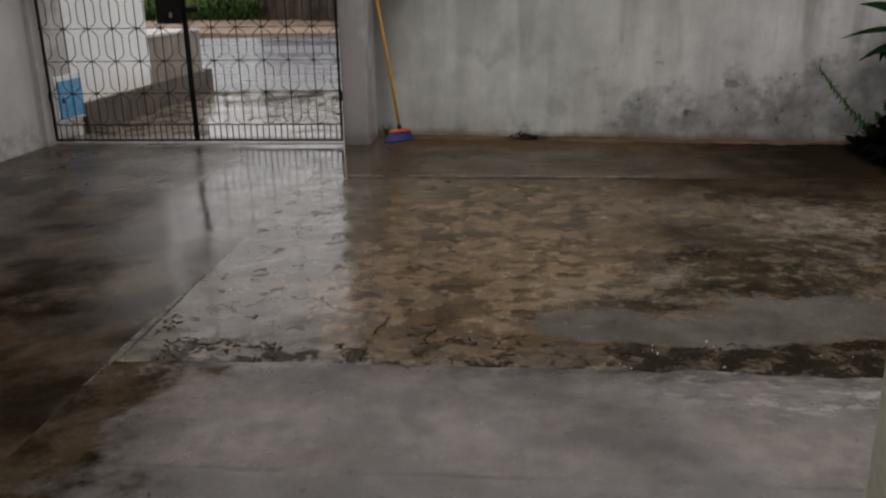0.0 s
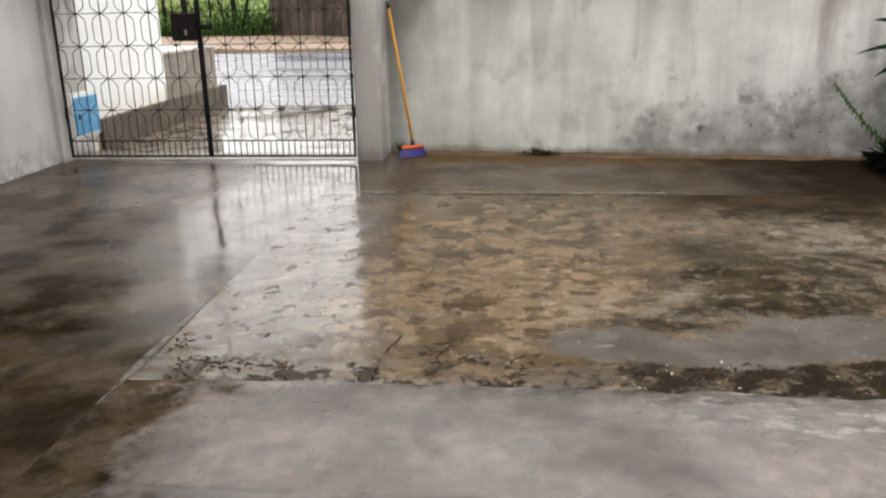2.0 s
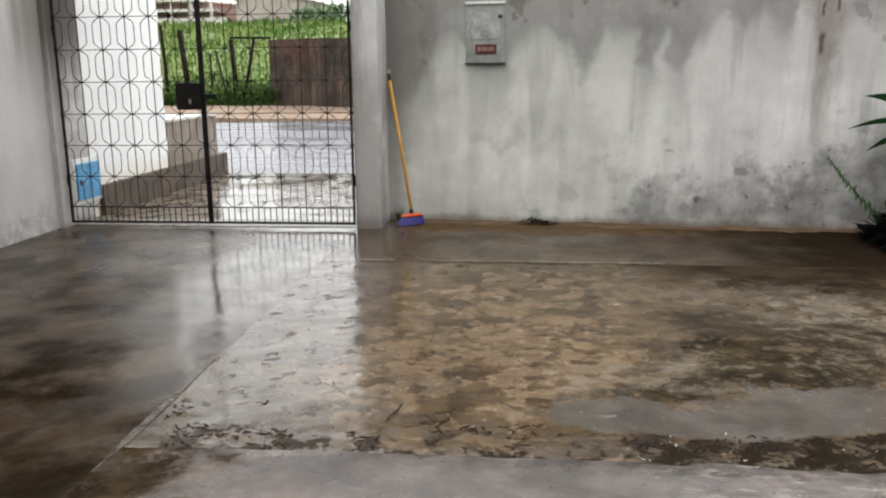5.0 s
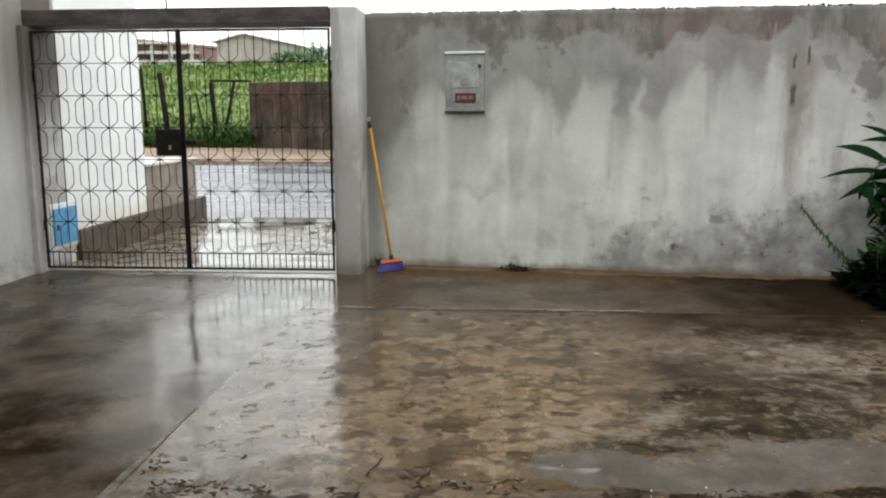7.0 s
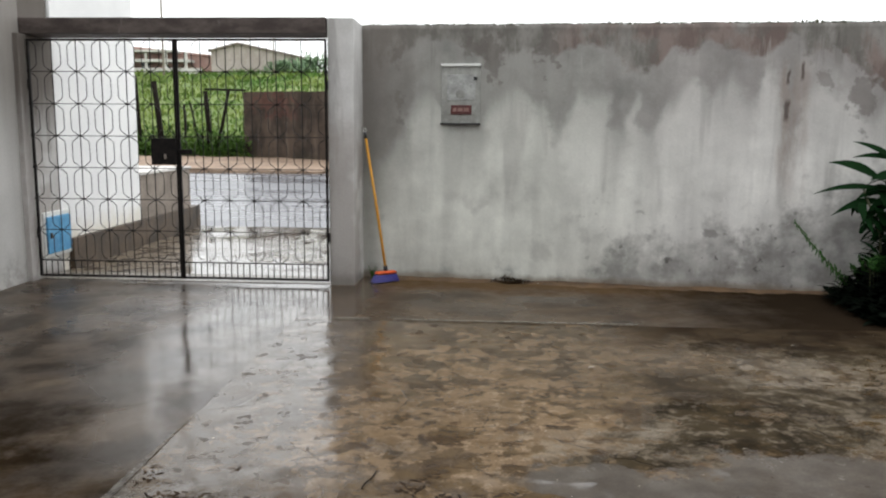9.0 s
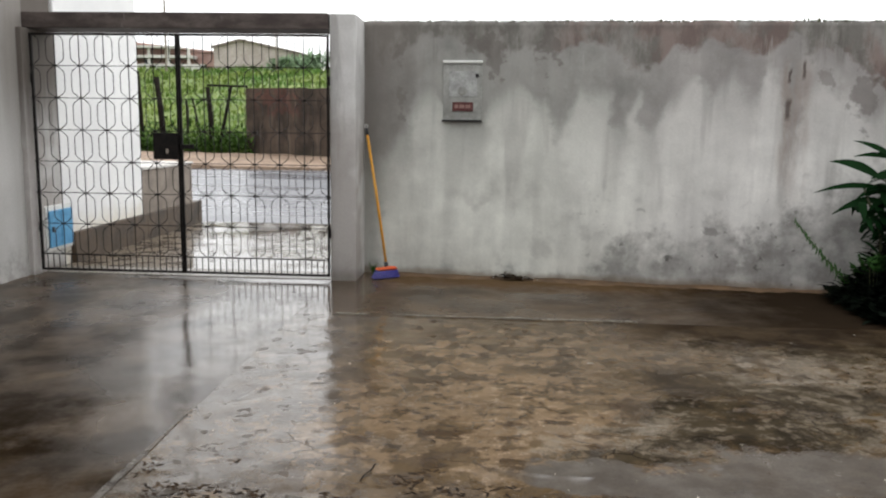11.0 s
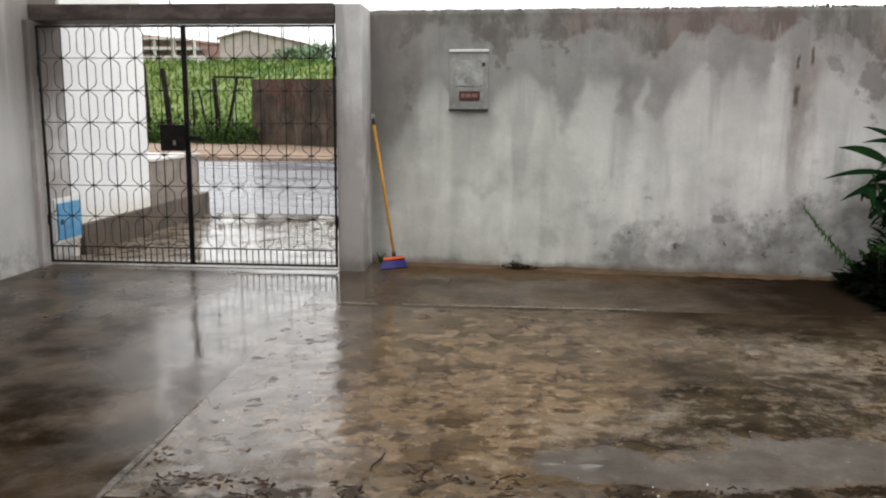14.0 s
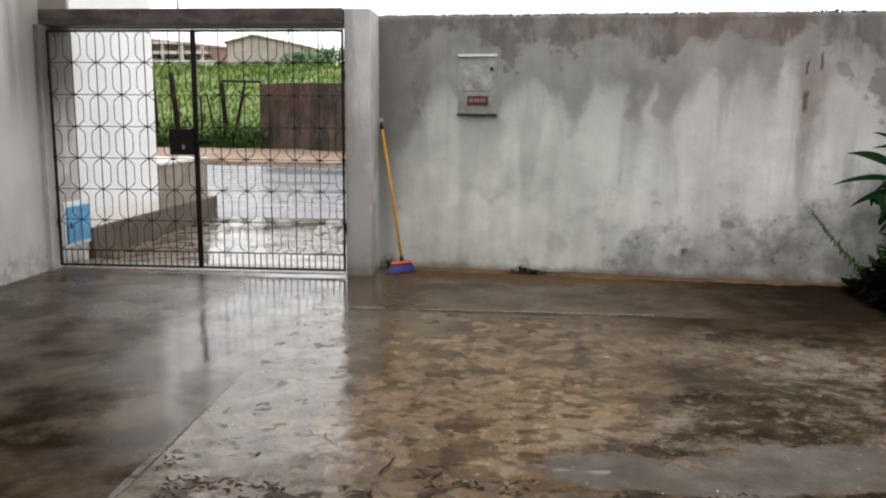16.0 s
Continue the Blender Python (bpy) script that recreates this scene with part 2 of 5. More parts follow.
    dark = n.op("MAXIMUM", dark, n.mul(n.step(off2, 0.018, 0.005), n.step(n.op("ABSOLUTE", n.op("SUBTRACT", z, 1.84)), 0.10, 0.04)))
    col = n.mix(n.mul(dark, 0.8), col, (0.065, 0.046, 0.038))
    # splashed earth
    mud = n.step(n.add(z, n.mul(mid, 0.10)), 0.13, 0.06)
    col = n.mix(n.mul(mud, 0.6), col, (0.14, 0.095, 0.056))
    col = n.shade(col, n.step(fine, 0.2, 0.8, 0.95, 1.04))
    return n.done(col, n.step(big, 0.3, 0.7, 0.62, 0.85), n.add(n.mul(mid, 1.0), n.mul(fine, 0.10)), 0.005, spec=0.25)


def old_slab_material():
    """Worn yard concrete, tan with brown algae, cracks, standing water and wet gloss."""
    n = Nodes("worn_yard_concrete")
    x, y, z = n.axes()
    big = n.noise(0.9, 4, 0.6, warp=0.4)
    mid = n.noise(3.2, 8, 0.68, warp=0.3)
    small = n.noise(10, 7, 0.70)
    fine = n.noise(90, 3, 0.6)
    rag = n.add(n.mul(n.op("SUBTRACT", n.noise(2.4, 7, 0.68), 0.5), 3.6), n.mul(n.op("SUBTRACT", small, 0.5), 2.6))
    # worn skin: brown ground, tan plates, pale flakes, dark pits
    col = n.mix(n.step(mid, 0.40, 0.58), (0.046, 0.028, 0.013), (0.092, 0.061, 0.031))
    tan = n.spots(x, y, rag, [(0.04, 3.92, 0.75, 0.65, 1.0), (0.95, 5.30, 0.80, 0.50, 1.0), (-0.32, 3.66, 0.7, 0.4, 0.9), (0.2, 4.75, 0.9, 0.55, 0.7), (-0.55, 4.45, 0.6, 0.6, 0.6)])
    clump = n.add(n.noise(5.2, 6, 0.64), n.mul(n.op("SUBTRACT", tan, 0.35), 0.13))
    plate = n.step(clump, 0.485, 0.545)
    col = n.mix(n.mul(plate, 0.85), col, n.mix(n.step(small, 0.38, 0.60), (0.122, 0.079, 0.041), (0.182, 0.125, 0.074)))
    flake = n.mul(n.step(n.noise(15, 6, 0.70), 0.54, 0.61), plate, n.add(n.mul(tan, 0.7), 0.2))
    col = n.mix(n.mul(flake, 0.75), col, (0.258, 0.192, 0.130))
    pit = n.step(n.noise(8.0, 7, 0.72), 0.44, 0.395)
    col = n.mix(n.mul(pit, 0.8), col, (0.024, 0.015, 0.008))
    # lines of dirt caught in the shallow steps of the worn skin
    worn = n.mul(n.step(n.noise(1.0, 7, 0.70, n.scale(4.6, 8.5, 1)), 0.555, 0.60), 0.75)
    col = n.mix(worn, col, (0.040, 0.022, 0.010))
    col = n.shade(col, n.step(n.noise(0.7, 3, 0.5), 0.35, 0.65, 0.84, 1.12))
    # brown-olive darkening over the far half, weaker on the plates
    algae = n.step(n.add(n.add(x, n.mul(n.op("SUBTRACT", y, 4.4), 0.25)), rag), 0.25, 1.15)
    algae = n.mul(algae, n.op("SUBTRACT", 1.0, n.mul(plate, n.step(small, 0.42, 0.58, 0.15, 0.6))))
    col = n.mix(n.mul(algae, 0.74), col, n.mix(n.step(mid, 0.4, 0.6), (0.034, 0.021, 0.009), (0.074, 0.048, 0.022)))
    # bare grey cement
    bare = n.spots(x, y, rag, [(2.05, 4.75, 0.75, 0.75, 0.9), (1.75, 3.95, 0.45, 0.42, 0.9), (0.88, 3.86, 0.26, 0.40, 0.85), (0.45, 3.70, 0.3, 0.2, 0.5), (2.6, 5.1, 0.5, 0.5, 0.6)])
    bare = n.mul(bare, n.step(small, 0.40, 0.54))
    col = n.mix(n.mul(bare, 0.9), col, n.mix(n.step(mid, 0.4, 0.6), (0.125, 0.100, 0.072), (0.200, 0.170, 0.132)))
    # ochre algae
    och = n.spots(x, y, rag, [(-0.62, 5.42, 0.42, 0.16, 1.0), (-0.35, 3.13, 0.65, 0.22, 0.8), (0.22, 3.16, 0.42, 0.18, 0.95), (0.35, 4.15, 0.4, 0.25, 0.5), (-0.5, 4.9, 0.4, 0.35, 0.5)])
    col = n.mix(n.mul(och, n.step(small, 0.60, 0.44), 0.52), col, (0.088, 0.052, 0.017))
    # olive-black moss; the oval at (2.5, 5.55) paints in shade near the shrub
    moss = n.spots(x, y, rag, [(1.25, 3.92, 0.62, 0.44, 1.0), (1.75, 4.35, 0.7, 0.32, 0.6), (1.15, 4.55, 0.5, 0.3, 0.45), (2.5, 5.55, 1.1, 0.55, 1.0), (0.62, 3.50, 0.3, 0.08, 0.9)])
    moss = n.op("MAXIMUM", moss, n.mul(n.step(n.noise(1.9, 8, 0.70), 0.56, 0.64), n.step(x, 0.2, 1.4, 0.25, 0.6)))
    moss = n.op("MINIMUM", n.mul(moss, 1.5), 1.0)
    col = n.mix(n.mul(moss, n.step(small, 0.62, 0.48, 0.35, 1.0), 0.94), col, n.mix(n.step(mid, 0.4, 0.6), (0.012, 0.009, 0.005), (0.036, 0.027, 0.015)))
    # grey silt under the standing water
    wave = n.mul(n.op("SUBTRACT", n.noise(3.2, 7, 0.66), 0.5), 0.60)
    upper = n.profile(x, [(0.15, 3.20), (0.26, 3.40), (0.45, 3.52), (0.60, 3.50), (0.74, 3.36), (0.95, 3.42), (1.10, 3.60), (1.35, 3.56), (1.65, 3.60), (2.1, 3.55), (2.6, 3.3)])
    lower = n.profile(x, [(0.15, 3.24), (0.30, 3.18), (0.45, 3.12), (0.70, 3.12), (0.95, 3.06), (1.05, 3.07), (1.20, 3.16), (1.45, 3.22), (1.8, 3.16), (2.6, 3.2)])
    silt = n.mul(n.step(n.op("SUBTRACT", n.add(y, n.mul(wave, 0.4)), lower), -0.01, 0.025), n.step(n.op("SUBTRACT", n.add(y, n.add(wave, n.mul(n.op("SUBTRACT", small, 0.5), 0.5))), upper), 0.07, -0.06), n.step(x, 0.14, 0.28))
    col = n.mix(n.mul(silt, 0.92), col, n.mix(n.step(n.noise(3, 4, 0.6), 0.35, 0.65), (0.062, 0.053, 0.044), (0.096, 0.084, 0.071)))
    # rotten leaf mud along the porch edge, below the water line
    rim = n.op("SUBTRACT", n.add(y, n.mul(wave, 0.5)), lower)
    lipd = n.mul(n.step(rim, 0.012, -0.02), n.step(n.add(x, n.mul(wave, 1.2)), 0.36, 0.60), n.step(n.noise(9, 7, 0.72), 0.58, 0.49, 0.12, 1.0))
    col = n.mix(n.mul(lipd, 0.95), col, (0.012, 0.008, 0.004))
    lipe = n.mul(n.step(n.add(y, n.mul(wave, 0.8)), 3.10, 3.0), n.step(n.noise(6, 7, 0.74), 0.50, 0.56))
    col = n.mix(n.mul(lipe, 0.85), col, (0.020, 0.015, 0.010))
    # brown soil washed over from the screed, darkened to carry the corner's shade
    wash = n.mul(n.step(n.add(y, n.mul(n.op("SUBTRACT", n.noise(2.6, 7, 0.7), 0.5), 1.7)), 5.08, 5.66), n.step(n.add(x, n.mul(mid, 0.5)), 0.8, 1.6))
    col = n.mix(n.mul(wash, 0.85), col, n.mix(n.step(mid, 0.4, 0.6), (0.016, 0.010, 0.006), (0.036, 0.025, 0.015)))
    crack = n.mul(n.step(n.cells(3.4, n.warp(5.0, 0.14)), 0.016, 0.003), n.step(n.noise(1.6, 4, 0.6), 0.52, 0.60), n.step(silt, 0.3, 0.0))
    col = n.mix(n.mul(crack, 0.9), col, (0.012, 0.008, 0.005))
    film = n.step(n.add(x, n.mul(n.op("SUBTRACT", n.noise(3.0, 5, 0.65), 0.5), 0.5)), -0.1, -0.7)
    col = n.mix(n.mul(n.step(x, -0.55, -0.9), n.step(small, 0.38, 0.60, 0.75, 0.35)), col, (0.074, 0.064, 0.053))
    col = n.shade(col, n.step(fine, 0.2, 0.8, 0.88, 1.10))
    dirt = n.op("MAXIMUM", n.op("MAXIMUM", n.op("MAXIMUM", moss, wash), lipd), n.op("MAXIMUM", n.mul(pit, 0.7), lipe))
    gloss = n.add(n.step(n.noise(3.0, 5, 0.65), 0.36, 0.64, 0.06, 0.22), n.mul(dirt, 0.4))
    gloss = n.mul(gloss, n.step(silt, 0.0, 1.0, 1.0, 0.5))
    spec = n.mul(n.add(n.step(film, 0.0, 1.0, 0.13, 0.60), n.mul(silt, 0.25)), n.op("SUBTRACT", 1.0, n.mul(dirt, 0.9)))
    bump = n.add(n.add(n.mul(small, 0.45), n.mul(mid, 0.8)), n.add(n.mul(fine, 0.04), n.mul(crack, -0.8)))
    bump = n.mul(n.op("SUBTRACT", bump, 0.645), n.step(n.op("MAXIMUM", silt, n.mul(film, 0.6)), 0.0, 1.0, 1.0, 0.12))
    return n.done(col, gloss, bump, 0.003, spec=spec)


def drive_material():
    """Smooth trowelled cement, wet and muddy."""
    n = Nodes("wet_trowelled_cement")
    x, y, z = n.axes()
    big = n.noise(0.8, 4, 0.6, warp=0.6)
    mid = n.noise(2.6, 6, 0.62, n.scale(1, 0.85, 1), warp=0.2)
    fine = n.noise(70, 3, 0.6)
    col = n.mix(n.step(mid, 0.38, 0.62), (0.018, 0.011, 0.005), (0.056, 0.036, 0.020))
    col = n.mix(n.mul(n.step(big, 0.48, 0.62), 0.7), col, (0.022, 0.014, 0.008))
    pale = n.mul(n.step(n.noise(4.0, 7, 0.7), 0.56, 0.66), 0.6)
    col = n.mix(pale, col, (0.105, 0.079, 0.056))
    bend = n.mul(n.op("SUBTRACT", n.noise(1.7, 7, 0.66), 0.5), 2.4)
    mud = n.mul(n.mul(n.step(n.add(y, bend), 4.6, 3.3), n.step(n.add(x, n.mul(bend, 0.3)), -1.5, -1.9)), n.step(n.noise(5.0, 6, 0.68), 0.62, 0.42, 0.55, 1.0))
    wash = n.mul(n.step(n.add(x, n.mul(bend, 0.35)), -2.1, -1.65), n.step(n.add(y, n.mul(bend, 0.25)), 3.5, 3.0))
    mud = n.op("MAXIMUM", mud, n.mul(wash, n.step(n.noise(5.0, 6, 0.68), 0.66, 0.40, 0.65, 1.0)))
    col = n.mix(n.mul(mud, 0.9), col, n.mix(n.step(mid, 0.4, 0.6), (0.015, 0.010, 0.005), (0.045, 0.031, 0.018)))
    col = n.shade(col, n.step(fine, 0.2, 0.8, 0.85, 1.12))
    east = n.mul(n.step(n.add(x, n.mul(bend, 0.25)), -2.0, -1.55), n.step(n.add(y, n.mul(bend, 0.2)), 3.5, 4.6))
    col = n.mix(n.mul(east, n.step(mid, 0.36, 0.64, 0.35, 0.8)), col, (0.098, 0.083, 0.068))
    # tan scuffs in the dull lane by the house
    ex = n.add(n.mul(n.op("ABSOLUTE", n.add(n.add(x, 2.28), n.mul(n.op("SUBTRACT", y, 4.33), -0.55))), 5.0), n.op("ABSOLUTE", n.mul(n.op("SUBTRACT", y, 4.33), 3.0)))
    scuff = n.mul(n.step(n.add(ex, n.mul(n.op("SUBTRACT", n.noise(9, 5, 0.7), 0.5), 1.4)), 0.55, 0.2), 0.8)
    scuff = n.op("MAXIMUM", scuff, n.mul(n.step(n.noise(2.2, 6, 0.7, n.scale(1.0, 0.55, 1)), 0.575, 0.64), n.step(x, -1.9, -2.2), 0.28))
    col = n.mix(scuff, col, (0.150, 0.112, 0.070))
    lane = n.step(n.add(n.add(x, n.mul(bend, 0.2)), n.mul(n.op("MINIMUM", n.op("SUBTRACT", y, 4.4), 0.0), 0.45)), -1.8, -2.35)
    silt = n.mul(lane, n.step(n.add(y, n.mul(bend, 0.4)), 6.6, 4.2))
    col = n.mix(n.mul(silt, 0.65), col, n.mix(n.step(mid, 0.4, 0.6), (0.010, 0.006, 0.003), (0.030, 0.019, 0.010)))
    gloss = n.step(n.noise(1.7, 6, 0.65), 0.38, 0.62, 0.06, 0.20)
    gloss = n.add(gloss, n.add(n.mul(mud, 0.35), n.mul(lane, 0.18)))
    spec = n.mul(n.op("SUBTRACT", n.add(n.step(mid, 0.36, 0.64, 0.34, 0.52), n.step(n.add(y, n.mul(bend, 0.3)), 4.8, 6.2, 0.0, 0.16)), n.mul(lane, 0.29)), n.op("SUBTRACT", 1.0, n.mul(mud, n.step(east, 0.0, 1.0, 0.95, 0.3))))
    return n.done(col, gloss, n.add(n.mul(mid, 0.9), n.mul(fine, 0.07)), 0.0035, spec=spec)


def strip_material():
    """Dark wet screed with soil washed over it, leaf dirt and painted shade at the shrub."""
    n = Nodes("wet_screed")
    x, y, z = n.axes()
    mid = n.noise(2.6, 7, 0.66, n.scale(0.6, 1, 1), warp=0.4)
    fine = n.noise(60, 3, 0.6)
    col = n.mix(n.step(mid, 0.38, 0.62), (0.036, 0.022, 0.011), (0.078, 0.051, 0.028))
    away = n.add(n.add(y, n.mul(x, 0.0986)), n.mul(n.op("SUBTRACT", n.noise(3.4, 6, 0.68), 0.5), 0.9))
    soil = n.step(away, 6.85, 7.35)
    col = n.mix(n.mul(soil, 0.8), col, (0.115, 0.074, 0.040))
    # blackens towards the shrub: overhang shade painted in along with leaf dirt
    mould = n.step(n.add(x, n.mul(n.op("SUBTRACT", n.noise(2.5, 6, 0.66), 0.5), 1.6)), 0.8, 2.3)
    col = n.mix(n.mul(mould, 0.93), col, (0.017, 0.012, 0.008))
    col = n.shade(col, n.step(fine, 0.2, 0.8, 0.84, 1.12))
    dry = n.op("MAXIMUM", soil, mould)
    gloss = n.add(n.step(n.noise(1.8, 5, 0.6), 0.38, 0.62, 0.2, 0.4), n.mul(dry, 0.3))
    film = n.step(n.add(x, n.mul(n.op("SUBTRACT", mid, 0.5), 0.4)), -0.82, -1.02)
    gloss = n.mul(gloss, n.step(film, 0.0, 1.0, 1.0, 0.35))
    spec = n.add(n.op("SUBTRACT", 0.19, n.mul(dry, 0.19)), n.mul(film, 0.5))
    return n.done(col, gloss, n.add(mid, n.mul(fine, 0.08)), 0.005, spec=spec)


def fillet_material():
    """Smooth mortar, bare and pale at its broken end, worn elsewhere."""
    n = Nodes("joint_mortar")
    x, y, z = n.axes()
    mid = n.noise(5, 5, 0.65)
    col = n.mix(n.step(mid, 0.35, 0.65), (0.034, 0.025, 0.016), (0.085, 0.064, 0.044))
    col = n.mix(n.step(n.add(y, n.mul(mid, 0.9)), 4.5, 3.3, 0.0, 0.75), col, n.mix(n.step(n.noise(14, 4, 0.6), 0.42, 0.6), (0.04, 0.034, 0.028), (0.12, 0.112, 0.10)))
    return n.done(col, n.step(mid, 0.3, 0.7, 0.12, 0.35), mid, 0.003, spec=0.3)


PORCH_JOINT = 2.17


def porch_material():
    """Grey-pink cement of the porch apron, darker and mossy at one end."""
    n = Nodes("porch_cement")
    x, y, z = n.axes()
    big = n.noise(1.3, 5, 0.6, warp=0.4)
    mid = n.noise(4.5, 7, 0.68)
    fine = n.noise(80, 3, 0.6)
    col = n.mix(n.step(big, 0.36, 0.64), (0.050, 0.038, 0.031), (0.118, 0.092, 0.076))
    col = n.shade(col, n.step(mid, 0.36, 0.64, 0.64, 1.24))
    col = n.shade(col, n.step(n.noise(13, 6, 0.7), 0.4, 0.6, 0.86, 1.1))
    stain = n.mul(n.step(n.noise(2.1, 7, 0.7), 0.54, 0.64), 0.5)
    col = n.mix(stain, col, (0.055, 0.042, 0.034))
    # dark and pale dashes near the edge: reflections in rippled water, painted as colour
    dark_ripple = n.mul(n.step(n.noise(1.0, 6, 0.7, n.scale(6, 22, 1)), 0.525, 0.555), n.step(n.add(y, n.mul(big, 0.3)), 2.55, 2.85), n.step(n.add(x, n.mul(mid, 0.6)), 0.1, 0.6))
    col = n.mix(n.mul(dark_ripple, 0.75), col, (0.035, 0.026, 0.020))
    pale_ripple = n.mul(n.step(n.noise(1.0, 6, 0.7, n.scale(5, 17, 1)), 0.545, 0.575), n.step(n.add(y, n.mul(big, 0.3)), 2.6, 2.9), n.step(x, 0.3, 1.0))
    col = n.mix(n.mul(pale_ripple, 0.7), col, (0.26, 0.23, 0.205))
    lip = n.mul(n.step(n.add(y, n.mul(mid, 0.35)), 2.90, 3.02), n.step(n.noise(10, 6, 0.72), 0.49, 0.55), 0.85)
    col = n.mix(lip, col, (0.020, 0.015, 0.010))
    seam = n.add(n.op("SUBTRACT", y, PORCH_JOINT), n.mul(n.op("SUBTRACT", mid, 0.5), 0.05))
    inner = n.step(seam, 0.03, -0.06)
    col = n.mix(n.mul(inner, 0.6), col, (0.052, 0.046, 0.042))
    joint = n.mul(n.step(n.op("ABSOLUTE", seam), 0.016, 0.004), n.step(n.noise(3.0, 4, 0.6), 0.44, 0.56))
    col = n.mix(n.mul(joint, 0.7), col, (0.030, 0.020, 0.014))
    side = n.step(n.add(x, n.mul(n.op("SUBTRACT", n.noise(2.6, 6, 0.64), 0.5), 1.5)), -0.80, -1.16)
    side = n.mul(side, n.step(n.noise(6, 6, 0.7), 0.70, 0.36, 0.75, 1.0))
    col = n.mix(n.mul(side, 0.97), col, n.mix(n.step(mid, 0.4, 0.6), (0.012, 0.008, 0.004), (0.040, 0.028, 0.016)))
    pits = n.step(n.noise(20, 2, 0.5), 0.725, 0.75)
    col = n.mix(n.mul(pits, 0.8), col, (0.022, 0.018, 0.015))
    col = n.shade(col, n.step(fine, 0.2, 0.8, 0.88, 1.1))
    gloss = n.add(n.step(n.noise(2.2, 5, 0.62), 0.36, 0.64, 0.18, 0.42), n.mul(side, 0.4))
    spec = n.op("SUBTRACT", n.step(n.noise(1.6, 6, 0.65), 0.35, 0.65, 0.25, 0.5), n.mul(side, 0.5))
    return n.done(col, gloss, n.add(n.mul(mid, 0.7), n.mul(fine, 0.12)), 0.004, spec=spec)


def pillar_material():
    n = Nodes("pillar_cement")
    x, y, z = n.axes()
    big = n.noise(2.0, 4, 0.6)
    run = n.noise(1.0, 4, 0.6, n.scale(7, 7, 0.9), warp=0.3)
    fine = n.noise(55, 3, 0.6)
    col = n.mix(n.step(big, 0.3, 0.7), (0.43, 0.42, 0.405), (0.58, 0.57, 0.555))
    col = n.mix(n.mul(n.step(run, 0.5, 0.66), 0.45), col, (0.20, 0.185, 0.17))
    col = n.mix(n.mul(n.step(n.noise(1.4, 3, 0.6), 0.46, 0.56), n.step(n.add(z, n.mul(big, 0.5)), 1.9, 1.4), 0.6), col, (0.30, 0.265, 0.24))
    # dark brown towards the top at the house end
    house_top = n.mul(n.step(x, -3.5, -3.8), n.step(n.add(z, n.mul(run, 0.9)), 1.35, 2.2), 0.92)
    col = n.mix(house_top, col, (0.085, 0.068, 0.055))
    foot = n.step(n.add(z, n.mul(big, 0.3)), 0.26, 0.12)
    col = n.mix(n.mul(foot, 0.6), col, (0.12, 0.105, 0.09))
    col = n.shade(col, n.step(fine, 0.2, 0.8, 0.94, 1.04))
    return n.done(col, 0.75, n.add(big, n.mul(fine, 0.4)), 0.004, spec=0.3)


def beam_material():
    n = Nodes("rain_stained_beam")
    x, y, z = n.axes()
    run = n.noise(1.0, 5, 0.65, n.scale(3.5, 9, 9))
    fine = n.noise(45, 3, 0.6)
    col = n.mix(n.step(run, 0.35, 0.65), (0.046, 0.034, 0.030), (0.100, 0.080, 0.071))
    pale = n.mul(n.step(n.noise(1.0, 4, 0.6, n.scale(7, 7, 1.2)), 0.62, 0.70), 0.5)
    col = n.mix(pale, col, (0.34, 0.325, 0.30))
    col = n.shade(col, n.step(fine, 0.2, 0.8, 0.85, 1.1))
    return n.done(col, 0.7, n.add(run, n.mul(fine, 0.3)), 0.004, spec=0.3)


def house_wall_material():
    n = Nodes("pale_house_plaster")
    x, y, z = n.axes()
    big = n.noise(1.1, 4, 0.6)
    run = n.noise(1.0, 4, 0.6, n.scale(5, 5, 0.5))
    fine = n.noise(60, 3, 0.6)
    col = n.mix(n.step(big, 0.3, 0.7), (0.43, 0.42, 0.40), (0.53, 0.52, 0.50))
    col = n.mix(n.mul(n.step(run, 0.55, 0.7), 0.25), col, (0.36, 0.345, 0.32))
    foot = n.mul(n.step(n.add(z, n.mul(n.noise(4, 4, 0.6), 0.6)), 0.62, 0.30), n.step(n.noise(9, 4, 0.65), 0.38, 0.62))
    col = n.mix(n.mul(foot, 0.65), col, (0.21, 0.195, 0.175))
    high = n.mul(n.step(n.add(y, n.mul(run, 0.9)), 6.85, 7.50), n.step(n.add(z, n.mul(big, 0.8)), 1.3, 2.3), 0.8)
    col = n.mix(high, col, (0.12, 0.10, 0.085))
    end = n.step(n.add(y, n.mul(big, 0.2)), 6.95, 7.12)
    col = n.mix(n.mul(end, 0.35), col, (0.30, 0.28, 0.255))
    col = n.shade(col, n.step(fine, 0.2, 0.8, 0.92, 1.06))
    return n.done(col, 0.7, n.add(big, n.mul(fine, 0.3)), 0.003, spec=0.3)


def white_wall_material():
    n = Nodes("white_paint")
    x, y, z = n.axes()
    big = n.noise(1.5, 4, 0.6)
    fine = n.noise(50, 3, 0.6)
    col = n.mix(n.step(big, 0.3, 0.7), (0.78, 0.78, 0.78), (0.86, 0.86, 0.85))
    foot = n.step(n.add(z, n.mul(n.noise(6, 4, 0.6), 0.35)), 0.68, 0.42)
    col = n.mix(n.mul(foot, 0.6), col, (0.62, 0.56, 0.43))
    col = n.shade(col, n.step(fine, 0.2, 0.8, 0.95, 1.03))
    return n.done(col, 0.6, fine, 0.001, spec=0.3)


